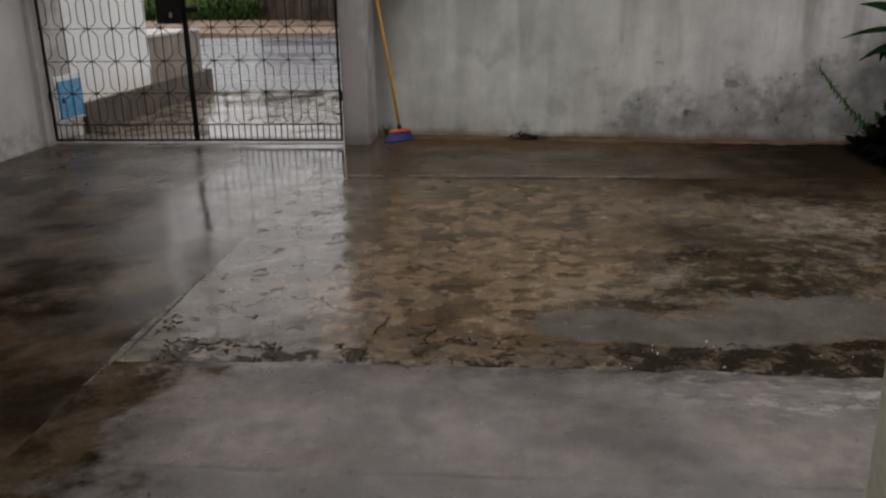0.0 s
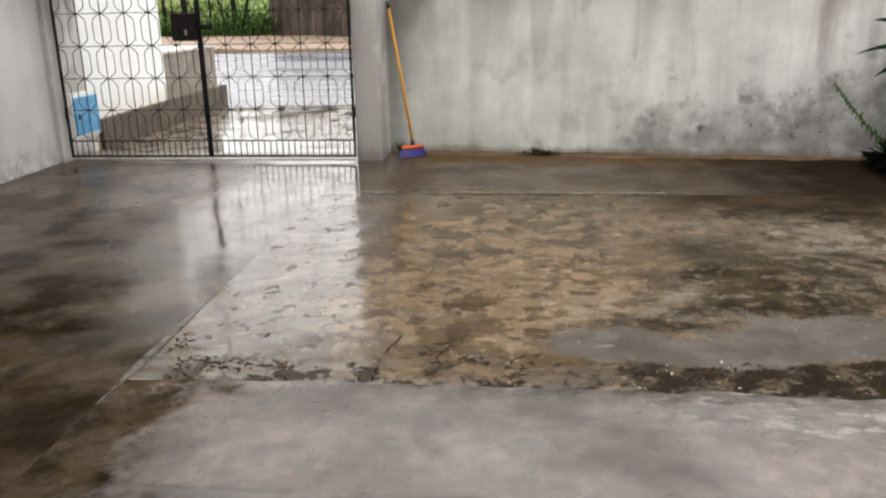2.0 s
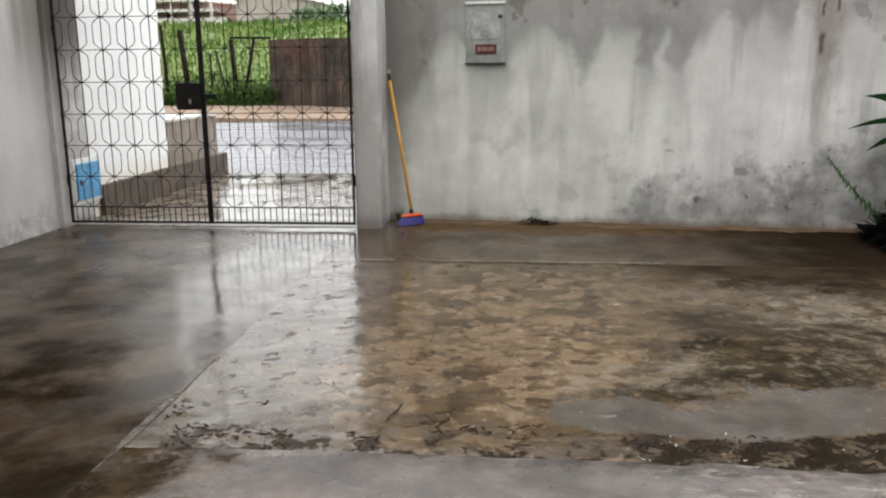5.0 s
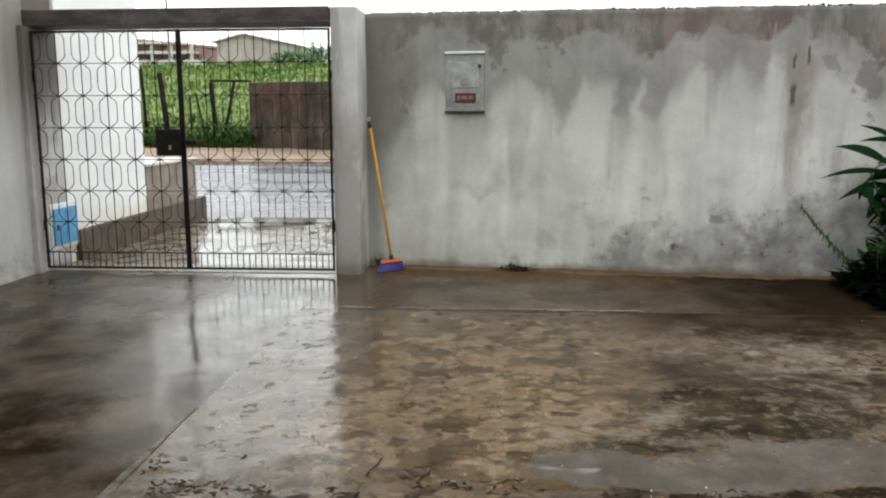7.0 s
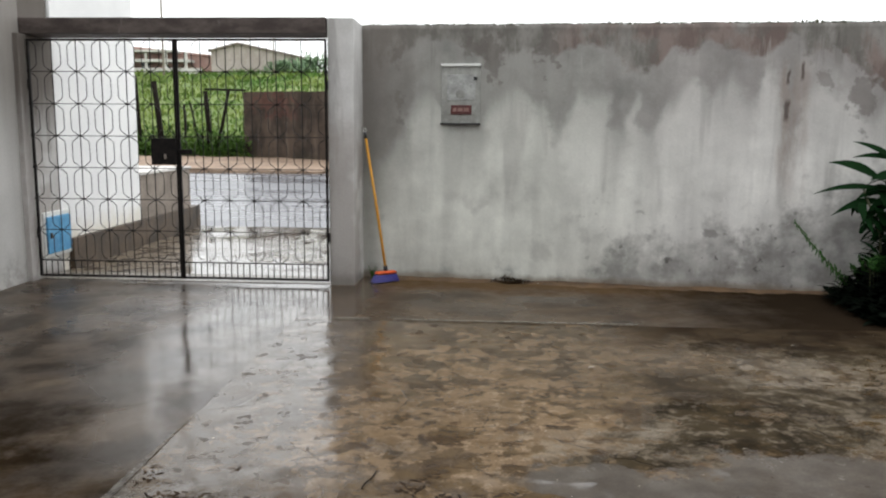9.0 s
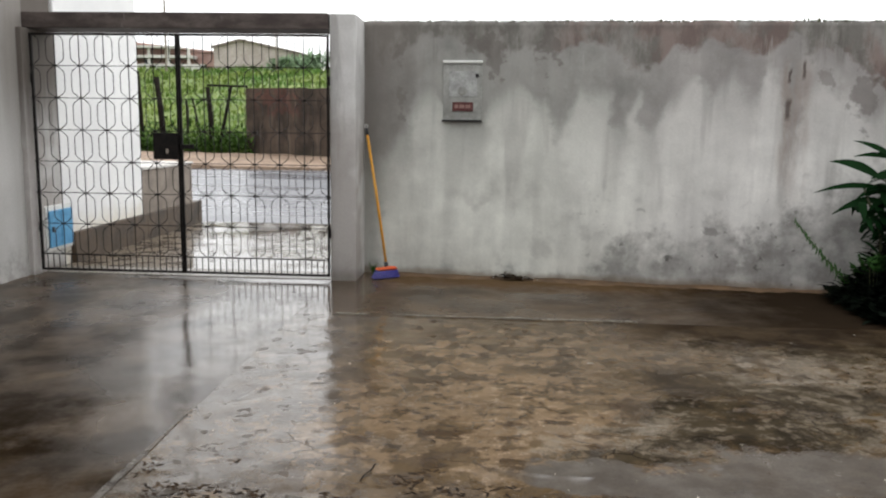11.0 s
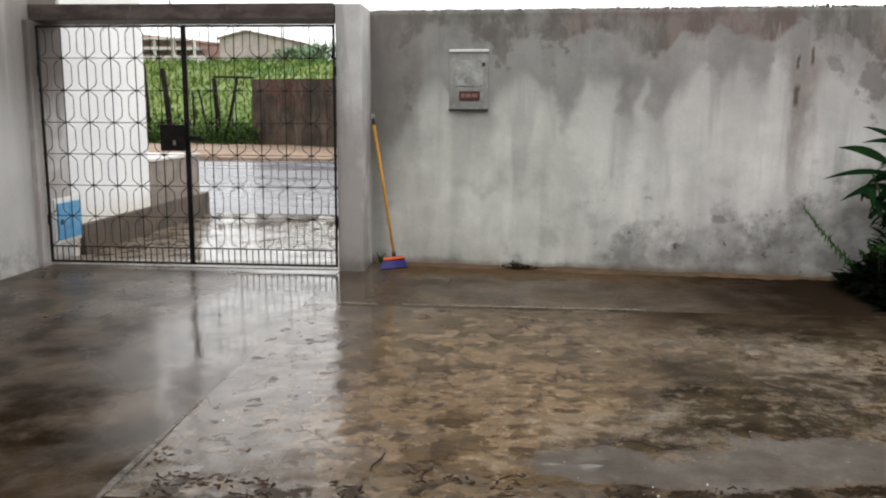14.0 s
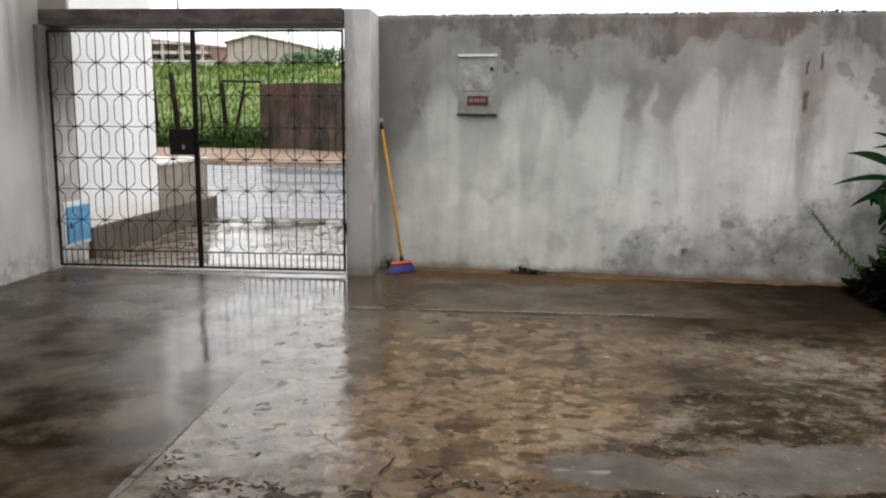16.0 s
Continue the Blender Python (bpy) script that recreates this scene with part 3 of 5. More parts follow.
def road_material():
    n = Nodes("wet_asphalt")
    big = n.noise(0.35, 4, 0.6, n.scale(0.5, 1.4, 1))
    fine = n.noise(40, 3, 0.6)
    col = n.mix(n.step(big, 0.35, 0.65), (0.105, 0.110, 0.125), (0.155, 0.160, 0.176))
    gloss = n.step(n.noise(0.5, 4, 0.6, n.scale(0.35, 1.6, 1)), 0.40, 0.62, 0.22, 0.38)
    return n.done(col, gloss, fine, 0.002, spec=0.9)


def pavement_material():
    """Cement outside the gate: muddy beside the plinth, flooded with rain elsewhere."""
    n = Nodes("wet_pavement_cement")
    x, y, z = n.axes()
    big = n.noise(1.2, 5, 0.6, warp=0.4)
    mid = n.noise(4.5, 6, 0.68)
    fine = n.noise(60, 3, 0.6)
    bend = n.mul(n.op("SUBTRACT", n.noise(1.8, 6, 0.65), 0.5), 1.3)
    lane = n.step(n.add(n.add(x, n.mul(bend, 0.5)), n.mul(n.op("SUBTRACT", y, 7.7), 0.30)), -2.70, -3.0)
    col = n.mix(n.step(mid, 0.38, 0.62), (0.11, 0.098, 0.082), (0.21, 0.195, 0.17))
    col = n.mix(n.mul(lane, 0.9), col, n.mix(n.step(mid, 0.4, 0.6), (0.050, 0.036, 0.023), (0.135, 0.102, 0.068)))
    col = n.shade(col, n.step(fine, 0.2, 0.8, 0.88, 1.1))
    gloss = n.add(n.step(big, 0.36, 0.64, 0.05, 0.16), n.mul(lane, n.step(mid, 0.40, 0.62, 0.12, 0.38)))
    spec = n.op("SUBTRACT", 0.8, n.mul(lane, 0.58))
    return n.done(col, gloss, n.mul(n.add(mid, n.mul(fine, 0.1)), n.step(lane, 0.0, 1.0, 0.4, 1.0)), 0.004, spec=spec)


def meadow_material():
    """Grass blades, yellower and darker in broad drifts."""
    n = Nodes("meadow_blade")
    drift = n.noise(0.22, 4, 0.6, n.scale(1.0, 0.6, 1.0))
    col = n.mix(n.step(drift, 0.36, 0.64), (0.085, 0.170, 0.034), (0.190, 0.245, 0.058))
    col = n.shade(col, n.step(n.island(), 0, 1, 0.82, 1.15))
    return n.done(col, 0.6, spec=0.15)


def board_material():
    """Brown weathered boards with rain runs and a faded red paint smear."""
    n = Nodes("brown_boards")
    n.co = n.t.nodes.new("ShaderNodeNewGeometry").outputs["Position"]
    x, y, z = n.axes()
    run = n.noise(1.0, 5, 0.65, n.scale(5, 5, 0.6))
    mid = n.noise(1.6, 5, 0.62)
    col = n.mix(n.step(mid, 0.36, 0.64), (0.028, 0.021, 0.016), (0.070, 0.050, 0.037))
    col = n.mix(n.mul(n.step(run, 0.54, 0.66), 0.5), col, (0.11, 0.085, 0.068))
    rag = n.mul(n.op("SUBTRACT", n.noise(4.0, 6, 0.75), 0.5), 7.0)
    smear = n.spots(x, z, rag, [(-6.35, 1.98, 0.7, 0.38, 0.26), (-6.0, 1.75, 0.5, 0.2, 0.16)])
    col = n.mix(smear, col, (0.13, 0.030, 0.024))
    low = n.step(n.add(z, n.mul(mid, 0.5)), 0.85, 0.55)
    col = n.mix(n.mul(low, 0.5), col, (0.040, 0.038, 0.022))
    col = n.shade(col, n.step(n.random(), 0, 1, 0.9, 1.1))
    return n.done(col, 0.75, n.add(run, mid), 0.006, spec=0.2)


def leaf_material(name, a, b, rough=0.4):
    n = Nodes(name)
    v = n.island()
    col = n.mix(v, a, b)
    col = n.shade(col, n.step(n.noise(14, 3, 0.6), 0.2, 0.8, 0.8, 1.15))
    return n.done(col, rough, spec=0.18 if rough < 0.65 else 0.04)


M_WALL = yard_wall_material()
M_SLAB = old_slab_material()
M_DRIVE = drive_material()
M_PORCH = porch_material()
M_PILLAR = pillar_material()
M_BEAM = beam_material()
M_HOUSE = house_wall_material()
M_WHITE = white_wall_material()
M_ROAD = road_material()
M_STRIP = strip_material()
M_MORTAR = plain("mortar_fillet", (0.12, 0.105, 0.085), (0.20, 0.18, 0.15), 6, 0.3, 0.004)
M_FILLET = fillet_material()
M_MUD = plain("brown_earth", (0.062, 0.036, 0.017), (0.150, 0.088, 0.043), 5, 0.6, 0.008)
M_IRON = plain("black_painted_iron", (0.004, 0.0035, 0.0035), (0.012, 0.009, 0.008), 30, 0.6, 0.0006, spec=0.15)
M_ROD = plain("weathered_iron_rod", (0.009, 0.008, 0.0075), (0.026, 0.022, 0.020), 30, 0.5, 0.0006, spec=0.2)
M_YELLOW = plain("yellow_lacquered_wood", (0.66, 0.30, 0.025), (0.76, 0.38, 0.04), 9, 0.35, 0.0005, stretch=(1, 1, 0.2))
M_ORANGE = plain("orange_plastic", (0.72, 0.10, 0.02), (0.80, 0.14, 0.03), 20, 0.35, 0.0005)
M_BRISTLE = plain("blue_violet_bristle", (0.035, 0.035, 0.19), (0.07, 0.06, 0.30), 60, 0.5, 0.001, stretch=(3, 3, 0.4))
M_BLACK = plain("black_plastic", (0.012, 0.012, 0.013), (0.03, 0.028, 0.03), 20, 0.45, 0.0005)
M_PLASTIC = plain("clouded_meter_plastic", (0.20, 0.20, 0.184), (0.33, 0.332, 0.308), 5, 0.45, 0.001)
M_PALE = plain("white_plastic", (0.66, 0.66, 0.63), (0.75, 0.75, 0.72), 10, 0.4, 0.0005)
M_REDTAG = plain("red_brown_label", (0.060, 0.011, 0.010), (0.095, 0.018, 0.015), 30, 0.5, 0.0003)
M_INK = plain("pale_print", (0.20, 0.11, 0.095), (0.26, 0.15, 0.13), 30, 0.6, 0.0002)
M_BLUE = plain("blue_painted_lid", (0.045, 0.23, 0.44), (0.09, 0.33, 0.56), 9, 0.45, 0.001)
M_PLINTH = plain("damp_brown_plaster", (0.032, 0.021, 0.012), (0.090, 0.060, 0.036), 4, 0.6, 0.006)
M_GREYWALL = plain("grey_plaster", (0.18, 0.148, 0.12), (0.27, 0.228, 0.19), 4, 0.75, 0.004)
M_PAVE = pavement_material()
M_STONE = plain("pale_paving_stone", (0.19, 0.18, 0.155), (0.30, 0.29, 0.255), 7, 0.16, 0.002, vary=0.2)
M_SAND = plain("sandy_verge", (0.20, 0.135, 0.09), (0.31, 0.22, 0.155), 1.6, 0.8, 0.02)
M_RUSTWALL = board_material()
M_POST = plain("dark_fence_wood", (0.008, 0.006, 0.005), (0.020, 0.016, 0.012), 9, 0.9, 0.006, spec=0.1)
M_SOIL = plain("ground_soil", (0.11, 0.10, 0.05), (0.17, 0.17, 0.07), 0.8, 0.9, 0.03)
M_HILL = plain("hill_grass", (0.10, 0.165, 0.034), (0.185, 0.235, 0.058), 0.4, 0.85, 0.05)
M_TILE = plain("red_roof_tile", (0.38, 0.23, 0.20), (0.47, 0.32, 0.28), 1.5, 0.8, 0.01)
M_BRICK = plain("bare_grey_brown_block", (0.40, 0.345, 0.31), (0.50, 0.445, 0.405), 0.9, 0.85, 0.01)
M_EAVE = plain("weathered_eave", (0.22, 0.18, 0.16), (0.30, 0.25, 0.22), 1.5, 0.8, 0.01)
M_LIMEWASH = plain("limewash", (0.55, 0.53, 0.50), (0.66, 0.64, 0.61), 0.8, 0.8, 0.004)
M_VOID = plain("dark_window", (0.03, 0.03, 0.032), (0.06, 0.06, 0.062), 2, 0.3, 0.001)
M_CREAM = plain("cream_green_enamel", (0.40, 0.385, 0.30), (0.47, 0.455, 0.365), 5, 0.4, 0.0008)
M_CEIL = plain("porch_lining", (0.5, 0.49, 0.46), (0.56, 0.55, 0.52), 2, 0.8, 0.002)
M_DARKLEAF = leaf_material("dark_glossy_leaf", (0.003, 0.014, 0.004), (0.010, 0.040, 0.010), 0.66)
# near-black green: the shade inside and under the shrub put into the leaf colour
M_SHADELEAF = leaf_material("shaded_leaf", (0.001, 0.002, 0.001), (0.003, 0.006, 0.003), 0.8)
M_FERN = leaf_material("fern_green", (0.016, 0.060, 0.012), (0.045, 0.12, 0.022), 0.6)
M_STEM = plain("green_brown_stem", (0.035, 0.04, 0.018), (0.07, 0.075, 0.03), 20, 0.7, 0.002)
# pale greyish green: distance haze mixed into the leaf colour
M_BUSH = leaf_material("hazy_bush_leaf", (0.19, 0.29, 0.18), (0.30, 0.40, 0.25), 0.7)
M_BLADE = meadow_material()
M_WEED = leaf_material("verge_weed", (0.018, 0.045, 0.010), (0.075, 0.14, 0.025), 0.7)
M_LITTER = leaf_material("rotten_leaf", (0.006, 0.004, 0.003), (0.034, 0.020, 0.010), 0.7)
M_PALEBIT = leaf_material("pale_scrap", (0.20, 0.17, 0.13), (0.46, 0.42, 0.36), 0.5)
M_TUFT = leaf_material("wall_top_moss", (0.03, 0.035, 0.018), (0.07, 0.075, 0.035), 0.8)


# ---- mesh tools ----
def mesh_of(bm, name, material, smooth=False):
    me = bpy.data.meshes.new(name)
    bm.to_mesh(me)
    bm.free()
    me.materials.append(material)
    if smooth:
        me.polygons.foreach_set("use_smooth", [True] * len(me.polygons))
    return me


def part(name, bm, material, parent=None, label="", smooth=False):
    ob = new(name, mesh_of(bm, name, material, smooth))
    if parent is not None:
        ob.parent = parent
    return tagged(ob, label)


def share(name, me, parent, m=None):
    ob = new(name, me)
    ob.parent = parent
    if m is not None:
        ob.matrix_basis = m
    return ob


def thing(name, label, category, group="", kind="", at=None):
    ob = new(name)
    ob.empty_display_size = 0.1
    if at is not None:
        ob.matrix_basis = at
    return tagged(ob, label, category, group, kind)


def box(x0, x1, y0, y1, z0, z1, bevel=0.0, bm=None):
    out = bm or bmesh.new()
    r = bmesh.ops.create_cube(out, size=1.0)
    for v in r["verts"]:
        v.co = ((x0 + x1) / 2 + v.co.x * (x1 - x0), (y0 + y1) / 2 + v.co.y * (y1 - y0), (z0 + z1) / 2 + v.co.z * (z1 - z0))
    if bevel:
        edges = list({e for v in r["verts"] for e in v.link_edges})
        bmesh.ops.bevel(out, geom=edges, offset=bevel, segments=2, profile=0.6, affect="EDGES")
    return out


def tube(points, radius, sides=6, bm=None, taper=None, closed=False):
    """A round bar along a line of points."""
    out = bm or bmesh.new()
    pts = [Vector(p) for p in points]
    rings = []
    for i, p in enumerate(pts):
        a = pts[i - 1] if (i > 0 or closed) else p
        b = pts[(i + 1) % len(pts)] if (i < len(pts) - 1 or closed) else p
        d = (b - a).normalized()
        side = d.cross(Vector((0, 1, 0.02))).normalized()
        up = side.cross(d)
        r = radius if taper is None else radius * (1 + (taper - 1) * i / (len(pts) - 1))
        rings.append([out.verts.new(p + r * (math.cos(2 * math.pi * k / sides) * side + math.sin(2 * math.pi * k / sides) * up)) for k in range(sides)])
    for i in range(len(rings) if closed else len(rings) - 1):
        r0, r1 = rings[i], rings[(i + 1) % len(rings)]
        for k in range(sides):
            out.faces.new((r0[k], r0[(k + 1) % sides], r1[(k + 1) % sides], r1[k]))
    if not closed:
        out.faces.new(rings[0][::-1])
        out.faces.new(rings[-1])
    return out


def sheet(x0, x1, y0, y1, step_, height, skirt=0.12):
    """A slab top with uneven height(x, y), closed at the sides."""
    nx, ny = max(2, round((x1 - x0) / step_)), max(2, round((y1 - y0) / step_))
    verts, faces = [], []
    for j in range(ny + 1):
        for i in range(nx + 1):
            x, y = x0 + (x1 - x0) * i / nx, y0 + (y1 - y0) * j / ny
            verts.append((x, y, height(x, y)))
    for j in range(ny):
        for i in range(nx):
            a = j * (nx + 1) + i
            faces.append((a, a + 1, a + nx + 2, a + nx + 1))
    ring = [i for i in range(nx + 1)] + [j * (nx + 1) + nx for j in range(1, ny + 1)]
    ring += [ny * (nx + 1) + i for i in range(nx - 1, -1, -1)] + [j * (nx + 1) for j in range(ny - 1, 0, -1)]
    base, many = len(verts), len(ring)
    for z in (0.0, -skirt):
        for a in ring:
            verts.append((verts[a][0], verts[a][1], verts[a][2] - 0.0002 if z == 0.0 else z))
    for k in range(many):
        k2 = (k + 1) % many
        faces.append((base + k, base + many + k, base + many + k2, base + k2))
    me = bpy.data.meshes.new("slab")
    me.from_pydata(verts, [], faces)
    me.polygons.foreach_set("use_smooth", [True] * len(me.polygons))
    me.update()
    return me


def fbm(x, y, s, octaves=4, seed=0.0):
    return noise.fractal(Vector((x * s, y * s, seed)), 0.9, 2.1, octaves)


def soft(v, a, b):
    t = min(1.0, max(0.0, (v - a) / (b - a)))
    return t * t * (3 - 2 * t)


def blade(bm, base, tip, width, sag=0.0, segs=4, fold=0.15, shape=None, flat=Vector((0, 0, 1))):
    """A lance-shaped leaf from base to tip, folded along its midrib and sagging."""
    a, b = Vector(base), Vector(tip)
    d = b - a
    side = d.cross(flat)
    side = side.normalized() if side.length > 1e-5 else Vector((1, 0, 0))
    rows = []
    for i in range(segs + 1):
        u = i / segs
        p = a + d * u + Vector((0, 0, sag * 4 * u * (1 - u) - sag * u * u))
        w = width * (math.sin(math.pi * min(1, 0.08 + 0.92 * u) ** 0.85) if shape is None else shape(u)) * 0.5
        w = max(w, width * 0.03)
        up = Vector((0, 0, w * fold))
        rows.append((bm.verts.new(p - side * w + up), bm.verts.new(p), bm.verts.new(p + side * w + up)))
    for r0, r1 in zip(rows, rows[1:]):
        bm.faces.new((r0[0], r0[1], r1[1], r1[0]))
        bm.faces.new((r0[1], r0[2], r1[2], r1[1]))


# ---- ground, road and verge ----
def ground_z(y):
    return max(0.0, 0.03 * (y - 11.0)) if y < 24 else 0.39


def strip_mesh(x0, x1, ys, lift, name, material, dx=None):
    bm = bmesh.new()
    n = 2 if dx is None else max(2, int((x1 - x0) / dx))
    rows = []
    for y in ys:
        rows.append([bm.verts.new((x0 + (x1 - x0) * i / n, y, ground_z(y) + lift)) for i in range(n + 1)])
    for a, b in zip(rows, rows[1:]):
        for i in range(n):
            bm.faces.new((a[i], a[i + 1], b[i + 1], b[i]))
    return part(name, bm, material)


tagged(strip_mesh(-900, 900, [-600, -100, -20, 5, 11, 16, 24, 60, 200, 1500], -0.10, "ground", M_SOIL), "damp grassy soil under the yard and street", "ground", kind="structure")
tagged(strip_mesh(-120, 120, [11.3, 12.5, 14, 16, 18, 19.8], -0.035, "road", M_ROAD), "wet grey asphalt street shining with rain", "road", kind="structure")


def verge_z(x, y):
    return ground_z(y) + 0.03 + 0.05 * fbm(x, y, 0.8, 3, 5.0)


me = sheet(-40, 20, 19.7, 26.0, 0.3, verge_z, 0.3)
me.materials.append(M_SAND)
tagged(new("verge", me), "bare sandy verge across the wet street", "verge", kind="structure")


def hill_z(x, y):
    u = soft(y, 24.5, 74)
    return 0.28 + 0.2 * soft(y, 24.3, 26) + 5.2 * (0.55 * (y - 24.5) / 49.5 + 0.45 * u) + 0.18 * fbm(x, y, 0.15, 3, 2.0)


me = sheet(-75, 12, 24.6, 110, 1.2, lambda x, y: hill_z(x, min(y, 76)), 1.0)
me.materials.append(M_HILL)
tagged(new("hillside", me), "overgrown green hillside of tall grass", "hill", kind="structure")

# near pavement outside the gate
me = sheet(-4.2, 6.0, 7.62, 11.32, 0.12, lambda x, y: -0.012 + 0.006 * fbm(x, y, 1.5, 3, 8.0), 0.2)
me.materials.append(M_PAVE)
pavement = tagged(new("pavement", me), "wet cement pavement with rough pale stones outside the gate", "pavement", kind="structure")

# ---- yard floor ----
def slab_z(x, y):
    h = 0.004 * fbm(x, y, 1.1, 4, 1.0) + 0.0022 * fbm(x, y, 7.0, 3, 4.0)
    hollow = soft(0.95 - math.hypot((x - 1.25) / 1.5, (y - 3.33) / 0.36) + 0.5 * fbm(x, y, 1.7, 4, 9.0), 0.0, 0.85)
    spur = soft(1.0 - math.hypot((x - 0.45) / 0.55, (y - 3.22) / 0.14) + 0.2 * fbm(x, y, 3.2, 3, 3.0), 0.0, 0.5)
    tuck = 0.014 * soft(y, 2.885, 2.84)
    return h * soft(x, -1.42, -1.2) - 0.007 * max(hollow, 0.55 * spur) - tuck


me = sheet(-1.338, 5.2, 2.76, 5.93, 0.028, slab_z)
me.materials.append(M_SLAB)
tagged(new("floor_slab", me), "worn tan yard concrete, rain-wet, cracked and blotched with brown algae", "floor", kind="structure")

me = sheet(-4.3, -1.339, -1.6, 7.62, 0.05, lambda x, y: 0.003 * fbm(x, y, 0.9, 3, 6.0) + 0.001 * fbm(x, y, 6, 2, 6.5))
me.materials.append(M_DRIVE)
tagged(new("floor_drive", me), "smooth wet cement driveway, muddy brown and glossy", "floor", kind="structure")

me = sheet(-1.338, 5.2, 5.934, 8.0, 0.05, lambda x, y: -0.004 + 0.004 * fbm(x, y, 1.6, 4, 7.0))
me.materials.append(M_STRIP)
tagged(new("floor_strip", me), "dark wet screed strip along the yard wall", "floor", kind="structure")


def porch_edge(x):
    return 2.872 + (0.014 + 0.03 * soft(x, 0.4, 1.0)) * fbm(x, 0, 4.0, 5, 2.0) - 0.03 * soft(x, 0.7, 1.4)


me = sheet(-1.338, 5.2, -1.6, 2.872, 0.06, lambda x, y: 0.002 + 0.010 * soft(x, -1.3, -0.8) + 0.003 * fbm(x, y, 0.8, 3, 3.0))
for v in me.vertices:
    if v.co.y > 2.86:
        v.co.y = porch_edge(v.co.x)
        v.co.z -= 0.006 if v.co.z > 0 else 0
me.materials.append(M_PORCH)
tagged(new("floor_porch", me), "grey-pink cement porch apron with a broken dirty edge", "floor", kind="structure")

# mortar fillet along the drive's edge and along the screed
bm = bmesh.new()
for i in range(64):
    y0, y1 = 2.66 + i * 0.077, 2.66 + (i + 1) * 0.077
    w = 0.006 + 0.011 * soft(y0, 4.4, 3.0) + 0.007 * fbm(0, y0, 3.5, 4)
    w *= (0.25 + 0.75 * soft(y0, 2.68, 2.95)) * (0.10 + 0.90 * soft(y0, 3.9, 3.0))
    box(-1.338 - w, -1.338 + w, y0, y1 + 0.004, -0.03, -0.002 + 0.006 * soft(y0, 4.6, 3.4) + 0.002 * fbm(1, y0, 4.0, 3), 0, bm)
tagged(part("joint_fillet", bm, M_FILLET), "smooth pale mortar fillet between driveway and slab", "floor joint", kind="structure")
bm = bmesh.new()
for i in range(51):
    x0 = -1.06 + i * 0.042
    if fbm(x0, 3, 2.2, 3, 1.0) > -0.45:
        c = 5.95 - 0.010 * i / 60 + 0.008 * fbm(x0, 0, 2.0, 2)
        box(x0, x0 + 0.044, c - 0.013, c + 0.013, -0.03, 0.010 + 0.004 * fbm(x0, 1, 4.0, 2), 0, bm)
tagged(part("screed_edge", bm, M_MORTAR), "thin pale mortar edge of the screed strip", "floor joint", kind="structure")

# ---- walls of the yard ----
WALL_TURN = math.atan(-0.0986)


def wall_y(x):
    return 7.577 - 0.0986 * x


def yard_wall():
    nx, nz = 150, 56
    x0, x1, top = -1.2, 5.3, 2.25
    verts, faces = [], []
    for j in range(nz + 1):
        for i in range(nx + 1):
            x = x0 + (x1 - x0) * i / nx
            z = -0.08 + (top - 0.006 * (x - x0) + 0.08) * j / nz
            if j == nz:
                z += 0.012 * fbm(x, 0, 3.0, 4, 11.0)
            y = wall_y(x) + 0.010 * fbm(x, z, 0.9, 3, 12.0) + 0.003 * fbm(x, z, 5.0, 3, 13.0)
            verts.append((x, y, z))
    for j in range(nz):
        for i in range(nx):
            a = j * (nx + 1) + i
            faces.append((a, a + 1, a + nx + 2, a + nx + 1))
    b = len(verts)
    for i in range(nx + 1):
        t = verts[nz * (nx + 1) + i]
        verts.append((t[0] + 0.02, t[1] + 0.15, t[2] - 0.004))
    for i in range(nx + 1):
        t = verts[b + i]
        verts.append((t[0], t[1], -0.08))
    for i in range(nx):
        a = nz * (nx + 1) + i
        faces.append((a, a + 1, b + i + 1, b + i))
        faces.append((b + i, b + i + 1, b + nx + 2 + i, b + nx + 1 + i))
    me = bpy.data.meshes.new("wall_yard")
    me.from_pydata(verts, [], faces)
    me.polygons.foreach_set("use_smooth", [True] * (nx * nz) + [False] * (len(faces) - nx * nz))
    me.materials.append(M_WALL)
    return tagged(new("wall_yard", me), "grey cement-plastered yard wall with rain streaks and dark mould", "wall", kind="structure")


yard_wall()


def block(name, x0, x1, y0, y1, z0, z1, material, label, category, bevel=0.008):
    return tagged(part(name, box(x0, x1, y0, y1, z0, z1, bevel), material), label, category, kind="structure")


block("pillar_gate", -1.352, -1.130, 7.235, 7.95, -0.08, 2.26, M_PILLAR, "rough grey cement gate pillar with stained foot", "pillar", 0.012)
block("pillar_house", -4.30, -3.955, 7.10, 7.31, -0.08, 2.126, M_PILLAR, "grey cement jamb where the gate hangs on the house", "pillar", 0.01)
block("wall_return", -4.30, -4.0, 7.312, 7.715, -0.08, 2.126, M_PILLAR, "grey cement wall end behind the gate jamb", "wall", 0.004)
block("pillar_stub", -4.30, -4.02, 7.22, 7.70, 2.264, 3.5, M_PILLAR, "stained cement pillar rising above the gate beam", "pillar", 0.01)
block("beam_gate", -4.32, -1.36, 7.212, 7.62, 2.130, 2.262, M_BEAM, "dark rain-stained concrete beam over the gate", "beam", 0.008)
block("wall_house", -4.45, -4.0, -1.6, 7.205, -0.08, 3.6, M_HOUSE, "pale plastered house wall with dirty foot", "wall", 0.01)
block("wall_back", -4.45, 5.3, -1.85, -1.6, -0.08, 2.95, M_HOUSE, "plain pale plaster wall of the house", "wall", 0)
block("wall_side", 5.15, 5.35, -1.6, 6.93, -0.08, 2.4, M_HOUSE, "plain grey plaster boundary wall", "wall", 0)
